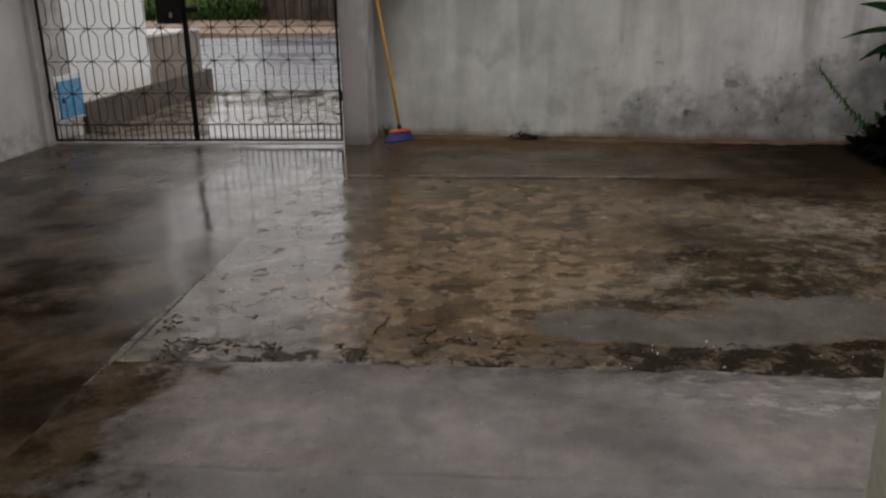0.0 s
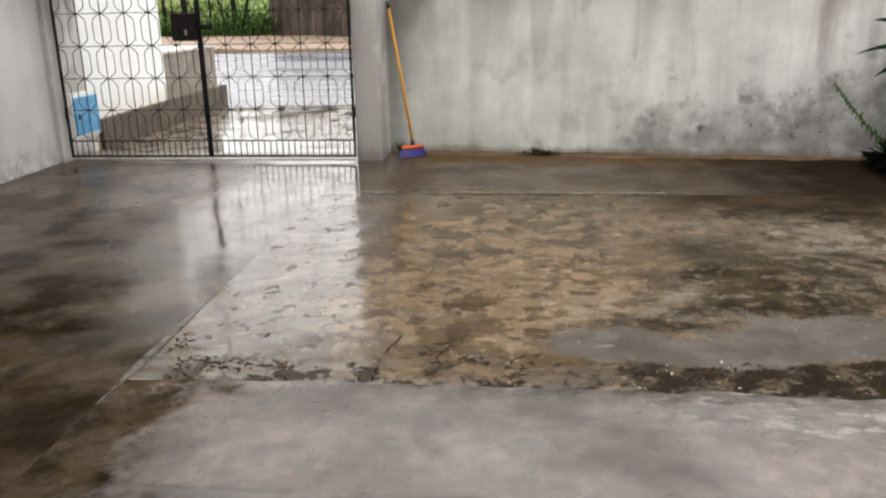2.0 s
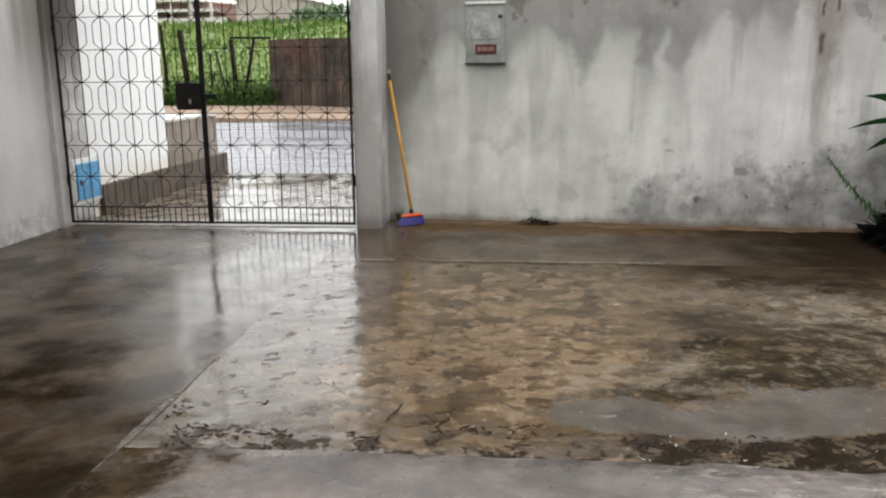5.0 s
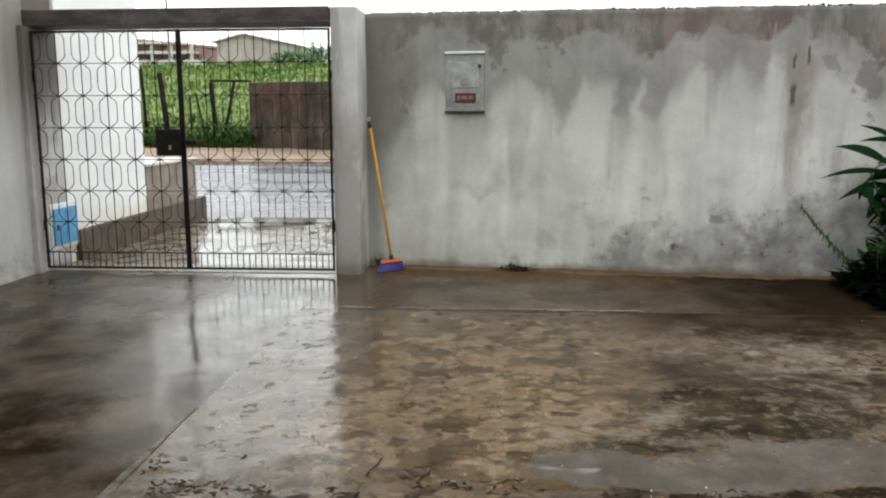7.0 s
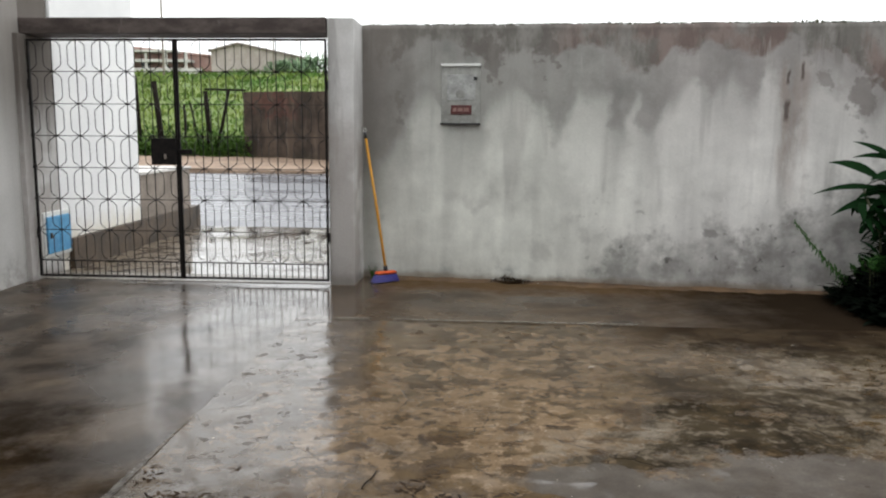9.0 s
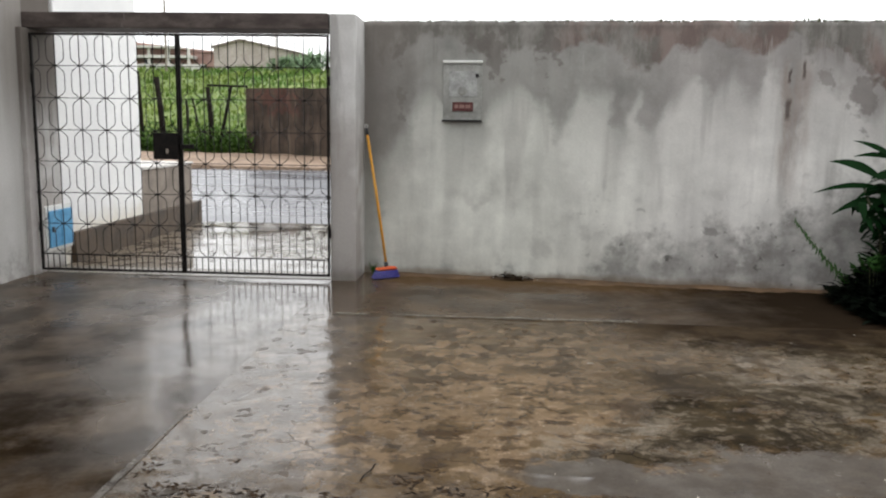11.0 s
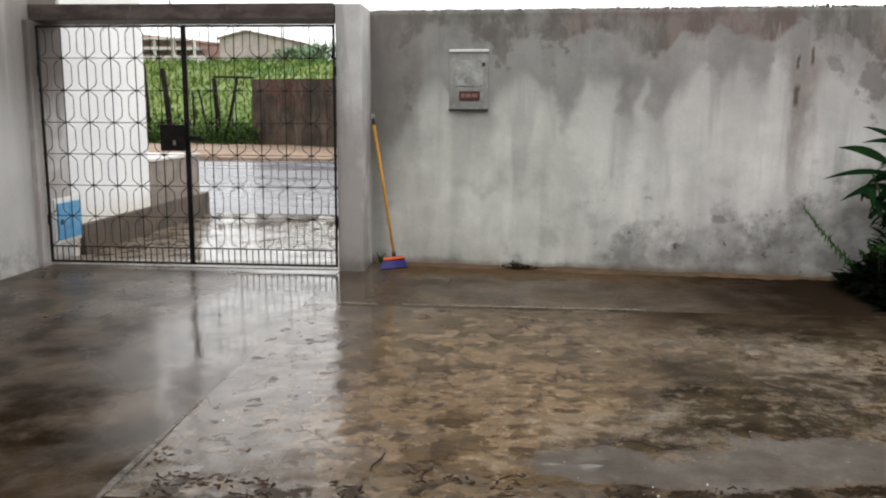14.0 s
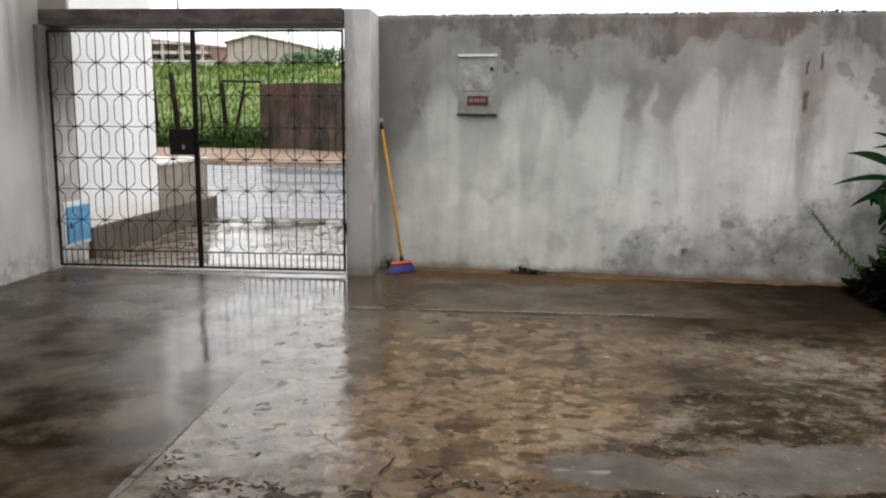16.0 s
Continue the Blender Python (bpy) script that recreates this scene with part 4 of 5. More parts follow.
block("ceiling", -4.45, 5.3, -1.85, -0.2, 2.95, 3.07, M_CEIL, "plain porch ceiling", "ceiling", 0)

# ---- neighbouring building outside the gate ----
bld = thing("white_building", "white painted building with a damp brown plinth", "building")
part("wall", box(-9.0, -4.0, 7.72, 9.47, -0.08, 5.2, 0.01), M_WHITE, bld)
part("plinth", box(-4.2, -3.95, 7.83, 9.484, -0.08, 0.285, 0.008), M_PLINTH, bld, "damp brown plastered plinth")
low = thing("low_wall", "low grey plastered wall with a whitewashed top", "wall")
part("body", box(-5.2, -4.0, 9.49, 11.04, -0.08, 0.79, 0.012), M_GREYWALL, low)
part("coping", box(-5.2, -3.985, 9.49, 11.05, 0.79, 0.822, 0.006), M_LIMEWASH, low, "whitewashed coping")
part("ledge", box(-5.2, -3.95, 9.487, 11.25, -0.08, 0.285, 0.008), M_PLINTH, low, "damp brown ledge")


# ---- the gate ----
G_Y, G_X0, G_XM, G_X1, G_Z0, G_Z1 = 7.2, -3.938, -2.645, -1.351, 0.035, 2.085
ROW = 0.2725
LINK_R = 0.0036


def link_mesh(half):
    half_way = [(0, 0), (0.014, 0.004), (0.062, 0.040), (0.074, 0.055), (0.077, 0.078)]
    pts = [(x, 0, z) for x, z in half_way] + [(x, 0, ROW - z) for x, z in reversed(half_way)]
    bm = tube(pts, LINK_R, 5)
    if not half:
        tube([(-x, y, z) for x, y, z in pts], LINK_R, 5, bm)
    return mesh_of(bm, "link", M_ROD, True)


ME_LINK, ME_HALF = link_mesh(False), link_mesh(True)
ME_UPRIGHT = mesh_of(tube([(0, 0, 0.0), (0, 0, G_Z1 - G_Z0 - 0.02)], 0.0048, 6), "upright", M_ROD)
ME_PICKET = mesh_of(tube([(0, 0, 0.0), (0, 0, G_Z1 - G_Z0 - 7 * ROW - 0.01)], 0.0048, 6), "picket", M_ROD)
bm = bmesh.new()
bmesh.ops.create_icosphere(bm, subdivisions=1, radius=0.014)
ME_KNOT = mesh_of(bm, "knot", M_IRON, True)


def gate_leaf(x0, x1, hinge_left):
    leaf = thing("gate_leaf", "closed black iron gate leaf of hexagon links and rods", "gate", "gate leaves", at=pose(x0, G_Y, G_Z0))
    w, h = x1 - x0, G_Z1 - G_Z0
    heavy = 0.0095
    a, b = (0.009, heavy) if hinge_left else (heavy, 0.009)
    part("stile", box(0.0, 2 * a, -0.012, 0.012, 0, h, 0.002), M_IRON, leaf)
    part("stile", box(w - 2 * b, w, -0.012, 0.012, 0, h, 0.002), M_IRON, leaf)
    part("bottom_rail", box(2 * a, w - 2 * b, -0.010, 0.010, 0, 0.018, 0.002), M_IRON, leaf)
    part("top_rail", box(2 * a, w - 2 * b, -0.010, 0.010, h - 0.018, h, 0.002), M_IRON, leaf)
    pitch = w / 6
    low_ = h - 7 * ROW
    for r in range(7):
        z = low_ + r * ROW
        part("rod", tube([(0.015, 0.007, z), (w - 0.015, 0.007, z)], 0.0035 if r else 0.006, 5), M_ROD, leaf)
    for c in range(7):
        x = c * pitch
        if 0 < c < 6:
            share("upright", ME_UPRIGHT, leaf, pose(x, 0, 0.01))
        for r in range(7):
            z = low_ + r * ROW
            if c == 0:
                share("link", ME_HALF, leaf, pose(x, 0.002, z))
            elif c == 6:
                share("link", ME_HALF, leaf, pose(x, 0.002, z, 0, 0, 180))
            else:
                share("link", ME_LINK, leaf, pose(x, 0.002, z))
            if r:
                share("knot", ME_KNOT, leaf, pose(x, 0, z))
    for k in range(1, 24):
        if k % 4:
            share("picket", ME_PICKET, leaf, pose(k * w / 24, 0, 0.006))
    for z in (0.38, h - 0.38):
        hx = -0.004 if hinge_left else w + 0.004
        part("hinge", tube([(hx, -0.002, z - 0.04), (hx, -0.002, z + 0.04)], 0.008, 8), M_IRON, leaf)
    return leaf


leaf_a = gate_leaf(G_X0, G_XM - 0.0015, True)
leaf_b = gate_leaf(G_XM + 0.0015, G_X1, False)
lock = part("lock_box", box(1.07, 1.285, -0.05, -0.013, 0.995, 1.22, 0.006), M_IRON, leaf_a, "black sheet-metal lock box")
part("keyhole_plate", box(1.183, 1.205, -0.056, -0.048, 1.045, 1.085, 0.003), M_GREYWALL, lock, "dull keyhole plate")
part("bolt", box(0.0, 0.125, -0.034, -0.012, 1.085, 1.125, 0.004), M_IRON, leaf_b, "sliding bolt")
# threshold under the gate
block("gate_sill", -3.95, -1.355, 7.24, 7.60, -0.08, 0.006, M_MORTAR, "worn wet cement sill under the gate", "sill", 0.006)

# ---- meter box in the wall ----
def meter_box():
    x0, z0 = -0.245, 1.40
    ob = thing("meter_box", "clouded plastic electricity meter box set into the wall", "meter box", at=pose(x0, wall_y(x0), z0, 0, 0, math.degrees(WALL_TURN)))
    body = part("body", box(-0.172, 0.172, -0.010, 0.05, 0.0, 0.50, 0.004), M_PLASTIC, ob)
    part("rim", box(-0.172, 0.176, -0.032, -0.006, 0.490, 0.512, 0.005), M_PALE, ob, "white glinting top rim")
    part("sill", box(-0.176, 0.176, -0.036, 0.02, -0.014, -0.001, 0.003), M_BLACK, ob, "dark lower ledge")
    part("window", box(-0.12, 0.13, -0.017, -0.010, 0.20, 0.42, 0.003), plain("hazy_pane", (0.24, 0.244, 0.235), (0.42, 0.425, 0.41), 9, 0.2), ob, "hazy window")
    bm = bmesh.new()
    bmesh.ops.create_uvsphere(bm, u_segments=20, v_segments=10, radius=0.042)
    for v in bm.verts:
        v.co = (v.co.x + 0.0, v.co.y * 0.12 - 0.017, v.co.z * 0.9 + 0.25)
    part("dial", bm, M_PLASTIC, ob, "pale round dial", True)
    part("seal", box(0.115, 0.145, -0.026, -0.012, 0.37, 0.40, 0.004), M_BLACK, ob)
    tag = part("tag", box(-0.085, 0.098, -0.022, -0.011, 0.075, 0.155, 0.003), M_REDTAG, ob, "red-brown warning tag")
    for i, (a, b) in enumerate(((-0.065, -0.035), (-0.025, 0.02), (0.03, 0.075))):
        part("print_bar", box(a, b, -0.0242, -0.0215, 0.10, 0.132, 0), M_INK, tag)
    return ob


meter_box()


# ---- broom leaning on the pillar ----
def broom():
    foot, top = Vector((-0.89, 7.42, 0.11)), Vector((-1.098, 7.60, 1.315))
    d = (top - foot).normalized()
    ob = thing("broom", "broom with yellow wooden handle, orange block and blue bristles", "broom", at=pose(foot.x, foot.y, 0.0))
    o = Vector((foot.x, foot.y, 0))
    part("handle", tube([foot - o, (foot + top) / 2 - o + Vector((0.004, 0, 0)), top - o - d * 0.05], 0.0125, 10), M_YELLOW, ob, "", True)
    part("cap", tube([top - o - d * 0.06, top - o], 0.0145, 10), M_BLACK, ob, "black plastic cap", True)
    part("hook", tube([top - o + Vector((0.012 * math.cos(a), 0, 0.018 + 0.018 * math.sin(a))) for a in [k * math.pi / 5 for k in range(10)]], 0.003, 6, closed=True), M_PALE, ob, "pale hanging loop", True)
    part("socket", tube([foot - o - d * 0.01, foot - o + d * 0.03], 0.018, 10), M_BLACK, ob, "black socket", True)
    turn = math.radians(38)
    bm = box(-0.100, 0.100, -0.034, 0.034, 0.066, 0.128, 0.016)
    for v in bm.verts:
        k = soft(abs(v.co.x), 0.02, 0.10)
        v.co.z -= 0.036 * k if v.co.z > 0.095 else 0
    bmesh.ops.rotate(bm, verts=bm.verts, cent=(0, 0, 0), matrix=Matrix.Rotation(turn, 3, "Z"))
    part("block", bm, M_ORANGE, ob, "orange plastic block", True)
    bm = bmesh.new()
    rnd = random.Random(3)
    for i in range(26):
        for j in range(5):
            x, y = -0.094 + 0.188 * i / 25, -0.024 + 0.048 * j / 4
            sx, sy = x * 1.32 - 0.012 + rnd.uniform(-0.004, 0.004), y * 1.5 - 0.012 + rnd.uniform(-0.004, 0.004)
            tube([(x, y, 0.07), (sx, sy, 0.004)], 0.0046, 4, bm)
    bmesh.ops.rotate(bm, verts=bm.verts, cent=(0, 0, 0), matrix=Matrix.Rotation(turn, 3, "Z"))
    part("bristles", bm, M_BRISTLE, ob, "blue-violet bristles")
    return ob


broom()

# ---- blue meter cover on the white building ----
cover = thing("blue_meter_cover", "blue painted water meter cover with a white frame", "meter cover")
part("frame", box(-4.0, -3.955, 7.33, 7.80, 0.165, 0.575, 0.006), M_PALE, cover, "white frame")
part("lid", box(-3.96, -3.935, 7.36, 7.765, 0.20, 0.535, 0.006), M_BLUE, cover, "blue lid")
part("latch", box(-3.937, -3.922, 7.39, 7.42, 0.34, 0.39, 0.003), M_BLACK, cover)
part("rib", box(-3.937, -3.929, 7.55, 7.57, 0.21, 0.525, 0.002), M_BLUE, cover)

# ---- porch post beside the camera ----
post = thing("porch_post", "cream-green enamelled square porch post", "post", at=pose(0.683, 1.2, 0.0))
part("shaft", box(-0.045, 0.045, -0.045, 0.045, 0.012, 2.62, 0.014), M_CREAM, post, "", False)
part("base_plate", box(-0.07, 0.07, -0.07, 0.07, 0.008, 0.024, 0.004), M_CREAM, post)


# ---- plants ----
def corner_plant():
    rnd = random.Random(11)
    ob = thing("broadleaf_shrub", "dark glossy shrub with long lance leaves in the wall corner", "shrub", at=pose(3.20, 6.72, -0.004))
    stems = []
    for k in range(6):
        a = k * 1.05 + 0.3
        r = 0.05 + 0.03 * (k % 3)
        topz = 0.75 + 0.1 * (k % 4)
        top = Vector((r * math.cos(a) * 3.2, r * math.sin(a) * 2.6, topz))
        pts = [Vector((r * math.cos(a), r * math.sin(a), 0)), top * 0.5 + Vector((0, 0, 0.08)), top]
        part("stem", tube(pts, 0.014, 7, taper=0.6), M_STEM, ob, "", True)
        stems.append(top)
    for top in stems:
        for i in range(26):
            a = rnd.uniform(0, 2 * math.pi)
            el = rnd.uniform(-0.55, 0.75)
            ln = rnd.uniform(0.26, 0.44)
            base = top + Vector((0, 0, -rnd.uniform(0.0, 0.55)))
            d = Vector((math.cos(a) * math.cos(el), math.sin(a) * math.cos(el) * 0.8, math.sin(el)))
            if base.x + d.x * ln < -0.2:
                d.x *= -1
            if base.y + d.y * ln > 0.42:
                d.y *= -1
            bm = bmesh.new()
            blade(bm, base + d * 0.04, base + d * ln, rnd.uniform(0.045, 0.075), rnd.uniform(0.01, 0.06), 5)
            part("leaf", bm, M_DARKLEAF, ob, "", True)
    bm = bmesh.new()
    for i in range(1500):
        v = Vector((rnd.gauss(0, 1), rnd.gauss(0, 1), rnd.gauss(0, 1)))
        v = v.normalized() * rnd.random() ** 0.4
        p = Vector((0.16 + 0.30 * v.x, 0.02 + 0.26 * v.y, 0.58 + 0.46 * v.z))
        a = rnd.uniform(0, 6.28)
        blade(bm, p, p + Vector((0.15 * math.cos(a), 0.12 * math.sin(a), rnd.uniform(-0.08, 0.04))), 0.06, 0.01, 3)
    part("inner_foliage", bm, M_SHADELEAF, ob, "deep shaded inner leaves", True)
    # leaves that stand out against the pale wall
    for tip, base, w, sag in (((-0.51, 0.23, 1.144), (-0.14, 0.15, 0.99), 0.085, 0.03), ((-0.61, 0.23, 0.895), (-0.12, 0.15, 0.915), 0.05, 0.03),
                              ((-0.34, 0.23, 1.30), (-0.02, 0.15, 1.13), 0.055, 0.02), ((-0.33, 0.23, 1.175), (-0.02, 0.15, 1.14), 0.05, 0.02),
                              ((-0.46, 0.23, 0.725), (-0.12, 0.15, 0.82), 0.065, 0.03),
                              ((-0.30, 0.18, 0.86), (-0.04, 0.12, 0.90), 0.09, 0.03), ((-0.24, 0.1, 1.02), (0.0, 0.1, 0.98), 0.09, 0.03),
                              ((-0.28, 0.12, 0.68), (0.0, 0.1, 0.84), 0.10, 0.05), ((-0.20, 0.1, 0.56), (0.05, 0.1, 0.70), 0.11, 0.05)):
        bm = bmesh.new()
        blade(bm, base, tip, w, sag, 7, flat=Vector((0.1, -0.85, 0.5)))
        part("leaf", bm, M_DARKLEAF, ob, "", True)
        part("leaf_stalk", tube([(0.0, 0.0, base[2] - 0.1), base], 0.005, 5), M_STEM, ob, "", True)
    return ob


shrub = corner_plant()
# extra copy beyond the view, added to block light over the corner floor
tagged(copy_thing(shrub, pose(3.70, 6.20, -0.004, 0, 0, 140)), "dense dark shrub added out of view to shade the yard corner")


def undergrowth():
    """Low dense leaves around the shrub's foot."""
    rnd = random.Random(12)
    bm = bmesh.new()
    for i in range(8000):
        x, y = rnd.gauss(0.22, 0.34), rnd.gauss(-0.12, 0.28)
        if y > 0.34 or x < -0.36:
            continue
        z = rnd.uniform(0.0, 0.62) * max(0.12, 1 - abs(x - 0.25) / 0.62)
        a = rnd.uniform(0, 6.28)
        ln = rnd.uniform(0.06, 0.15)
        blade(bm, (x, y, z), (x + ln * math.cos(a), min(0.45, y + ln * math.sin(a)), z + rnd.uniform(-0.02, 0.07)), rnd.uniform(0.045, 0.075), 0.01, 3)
    # leaf colour already carries the shade below the shrub
    ob = new("undergrowth", mesh_of(bm, "undergrowth", M_SHADELEAF, True))
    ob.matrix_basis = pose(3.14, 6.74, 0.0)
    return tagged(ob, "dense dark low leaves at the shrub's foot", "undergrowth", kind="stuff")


undergrowth()


def herb_clump():
    """Bright small leaves under the shrub."""
    rnd = random.Random(15)
    bm = bmesh.new()
    for i in range(120):
        a, r = rnd.uniform(0, 6.28), rnd.uniform(0, 0.09)
        p = Vector((r * math.cos(a), r * 0.6 * math.sin(a), 0.36 + rnd.uniform(-0.08, 0.06)))
        b = rnd.uniform(0, 6.28)
        blade(bm, p, p + Vector((0.06 * math.cos(b), 0.04 * math.sin(b), rnd.uniform(-0.01, 0.03))), 0.03, 0.006, 3)
    ob = thing("herb", "small bright green herb growing among the shrub leaves", "herb", at=pose(2.99, 6.62, 0.0))
    part("leaves", bm, M_FERN, ob)
    for k in range(5):
        part("stalk", tube([(0.02 * k - 0.04, 0.0, 0.0), (0.03 * k - 0.06, 0.01, 0.36)], 0.004, 5), M_STEM, ob)


herb_clump()


def fern(x, y, reach, label):
    ob = thing("fern", label, "fern", "ferns by the shrub", at=pose(x, y, 0.0))
    rnd = random.Random(int(x * 100))
    for (tx, ty, tz), bow in reach:
        pts = []
        for i in range(15):
            u = i / 14
            pts.append(Vector((tx * u, ty * u, tz * u + bow * math.sin(math.pi * u))))
        frond = part("frond", tube(pts, 0.005, 5, taper=0.4), M_STEM, ob)
        bm = bmesh.new()
        for i in range(6, 57):
            u = i / 56 * 14
            k = min(13, int(u))
            p = pts[k].lerp(pts[k + 1], u - k)
            ln = 0.085 * (1.1 - 0.75 * i / 56) * rnd.uniform(0.6, 1.1)
            for s in (-1, 1):
                d = Vector((rnd.uniform(-0.2, 0.7) * (1 if tx > 0 else -1), s * rnd.uniform(0.1, 0.6), s * rnd.uniform(0.5, 0.9) + rnd.uniform(-0.2, 0.1)))
                blade(bm, p, p + d.normalized() * ln, 0.013, rnd.uniform(0.0, 0.012), 3, flat=Vector((0.2, -1, 0.1)))
        part("foliage", bm, M_FERN, frond)
    return ob


fern(3.10, 6.94, [((-0.62, 0.06, 0.63), -0.05), ((-0.08, -0.1, 0.34), 0.06), ((-0.20, -0.05, 0.30), 0.04), ((-0.12, 0.0, 0.36), 0.05)], "small green fern with an arching frond at the wall")
fern(3.16, 6.55, [((-0.10, -0.08, 0.40), 0.10), ((0.12, -0.05, 0.46), 0.08), ((0.02, 0.1, 0.50), 0.06)], "small bright green fern under the shrub")


def weed_tuft():
    """A small weed in the corner between gate pillar and wall."""
    rnd = random.Random(17)
    ob = thing("weed_tuft", "small dark green weed tuft in the corner behind the broom", "weed", at=pose(-1.03, 7.58, -0.004))
    for k in range(16):
        a, h = rnd.uniform(0, 6.28), rnd.uniform(0.05, 0.13)
        bm = bmesh.new()
        blade(bm, (0.01 * math.cos(a), 0.01 * math.sin(a), 0.0), (0.45 * h * math.cos(a), 0.35 * h * math.sin(a), h), 0.016, 0.01, 3)
        part("leaf", bm, M_WEED, ob)
    return ob


weed_tuft()


def wall_top_growth():
    rnd = random.Random(7)
    bm = bmesh.new()
    for i in range(2200):
        x = rnd.uniform(-1.08, 5.0)
        big = fbm(x, 0, 2.5, 3, 21.0) > 0.25
        h = rnd.uniform(0.006, 0.024) * (1.9 if big and rnd.random() < 0.25 else 1.0)
        y = wall_y(x) + rnd.uniform(0.0, 0.12)
        a = rnd.uniform(0, 6.28)
        top = 2.243 - 0.006 * x
        blade(bm, (x, y, top - 0.008), (x + 0.5 * h * math.cos(a), y + 0.3 * h, top + h), rnd.uniform(0.008, 0.020), 0.0, 2)
    ob = new("wall_top_growth", mesh_of(bm, "wall_top_growth", M_TUFT))
    return tagged(ob, "sparse dark moss and seedlings along the wall top", "moss", kind="stuff")


wall_top_growth()


# ---- litter on the floor ----
def litter(name, label, area, count, size, material, seed, z=0.004, dense=None):
    rnd = random.Random(seed)
    bm = bmesh.new()
    x0, x1, y0, y1 = area
    n = 0
    while n < count:
        x, y = rnd.uniform(x0, x1), rnd.uniform(y0, y1)
        n += 1
        if dense is not None and rnd.random() > dense(x, y):
            continue
        a, s = rnd.uniform(0, 6.28), rnd.uniform(0.4, 1.0) * size
        zz = z(x, y) if callable(z) else z
        pts = []
        k = 6
        for i in range(k):
            t = 2 * math.pi * i / k
            r = s * rnd.uniform(0.55, 1.0)
            u, w = r * 1.5 * math.cos(t), r * 0.5 * math.sin(t)
            px, py = x + u * math.cos(a) - w * math.sin(a), y + u * math.sin(a) + w * math.cos(a)
            pts.append(bm.verts.new((px, py, (z(px, py) if callable(z) else z) + rnd.uniform(0.0, 0.10) * s)))
        top = bm.verts.new((x, y, zz + s * 0.12))
        for i in range(k):
            bm.faces.new((pts[i], pts[(i + 1) % k], top))
    ob = new(name, mesh_of(bm, name, material))
    return tagged(ob, label, "leaf litter", kind="stuff")


def edge_dense(x, y):
    c = 3.02 + 0.05 * fbm(x, 0, 2.4, 3, 31.0)
    return soft(0.13 - abs(y - c) + 0.10 * fbm(x, y, 5.0, 3, 30.0), 0.0, 0.1)


litter("rotten_litter", "black rotten leaves washed along the porch edge", (0.45, 2.4, 2.88, 3.2), 900, 0.018, M_LITTER, 1, slab_z, edge_dense)
litter("rotten_litter", "black rotten leaves washed along the porch edge", (-1.3, 0.4, 2.89, 3.35), 1300, 0.019, M_LITTER, 2, slab_z, lambda x, y: soft(fbm(x, y, 4.5, 4, 33.0) - 1.2 * max(0, y - 3.08), 0.0, 0.35))
litter("scattered_litter", "small dark scraps scattered on the wet slab", (-1.2, 3.0, 3.2, 5.9), 260, 0.012, M_LITTER, 4, slab_z, lambda x, y: soft(fbm(x, y, 1.5, 3, 36.0), -0.1, 0.4))
litter("pale_scraps", "tiny pale scraps and grit on the slab", (-1.2, 2.8, 3.0, 5.9), 55, 0.009, M_PALEBIT, 5, slab_z)
litter("pale_scraps", "pale wet flakes caught among rotten leaves at the porch edge", (0.5, 2.2, 2.84, 3.12), 26, 0.010, M_PALEBIT, 8, slab_z)
litter("porch_scraps", "few dark specks on the porch cement", (-1.6, 1.6, 1.0, 2.8), 26, 0.009, M_LITTER, 6, 0.013)


def litter_heap():
    ob = thing("litter_heap", "small heap of dead leaves and pale scraps at the wall foot", "leaf litter", at=pose(0.18, 7.50, -0.004))
    rnd = random.Random(9)
    for name, mat_, cnt, size in (("dead_leaves", M_LITTER, 170, 0.045), ("pale_scraps", M_PALE, 7, 0.026)):
        bm = bmesh.new()
        for i in range(cnt):
            x, y = rnd.gauss(0, 0.07) + rnd.expovariate(1 / 0.05), rnd.gauss(-0.02, 0.04)
            z = 0.010 + 0.038 * math.exp(-(x / 0.1) ** 2) * rnd.random() + (0.03 if mat_ is M_PALEBIT else 0.0)
            a, s = rnd.uniform(0, 6.28), size * rnd.uniform(0.5, 1)
            blade(bm, (x, y, z + 0.004), (x + s * math.cos(a), y + s * math.sin(a) * 0.7, z + rnd.uniform(0.004, 0.022)), s * 0.6, 0.002, 2)
        part(name, bm, mat_, ob)
    return ob


litter_heap()


def earth_drift():
    """Washed earth along the wall's foot."""
    bm = bmesh.new()
    rows = []
    n = 160
    for i in range(n + 1):
        x = -0.85 + 4.6 * i / n
        w = max(0.02, 0.12 + 0.13 * fbm(x, 0, 1.7, 4, 41.0) + 0.03 * fbm(x, 0, 9.0, 3, 42.0))
        h = max(-0.004, 0.006 + 0.016 * fbm(x, 0, 2.3, 4, 43.0))
        yw = wall_y(x) + 0.02
        rows.append([bm.verts.new((x, yw, h + 0.006)), bm.verts.new((x, yw - w * 0.45, h * 0.7)), bm.verts.new((x, yw - w, h * 0.15)), bm.verts.new((x, yw - w - 0.04, -0.02))])
    for a, b in zip(rows, rows[1:]):
        for k in range(3):
            bm.faces.new((a[k], a[k + 1], b[k + 1], b[k]))
    bmesh.ops.recalc_face_normals(bm, faces=bm.faces)
    return tagged(part("earth_drift", bm, M_MUD, None, "", True), "reddish earth washed along the wall foot", "earth", kind="structure")


earth_drift()

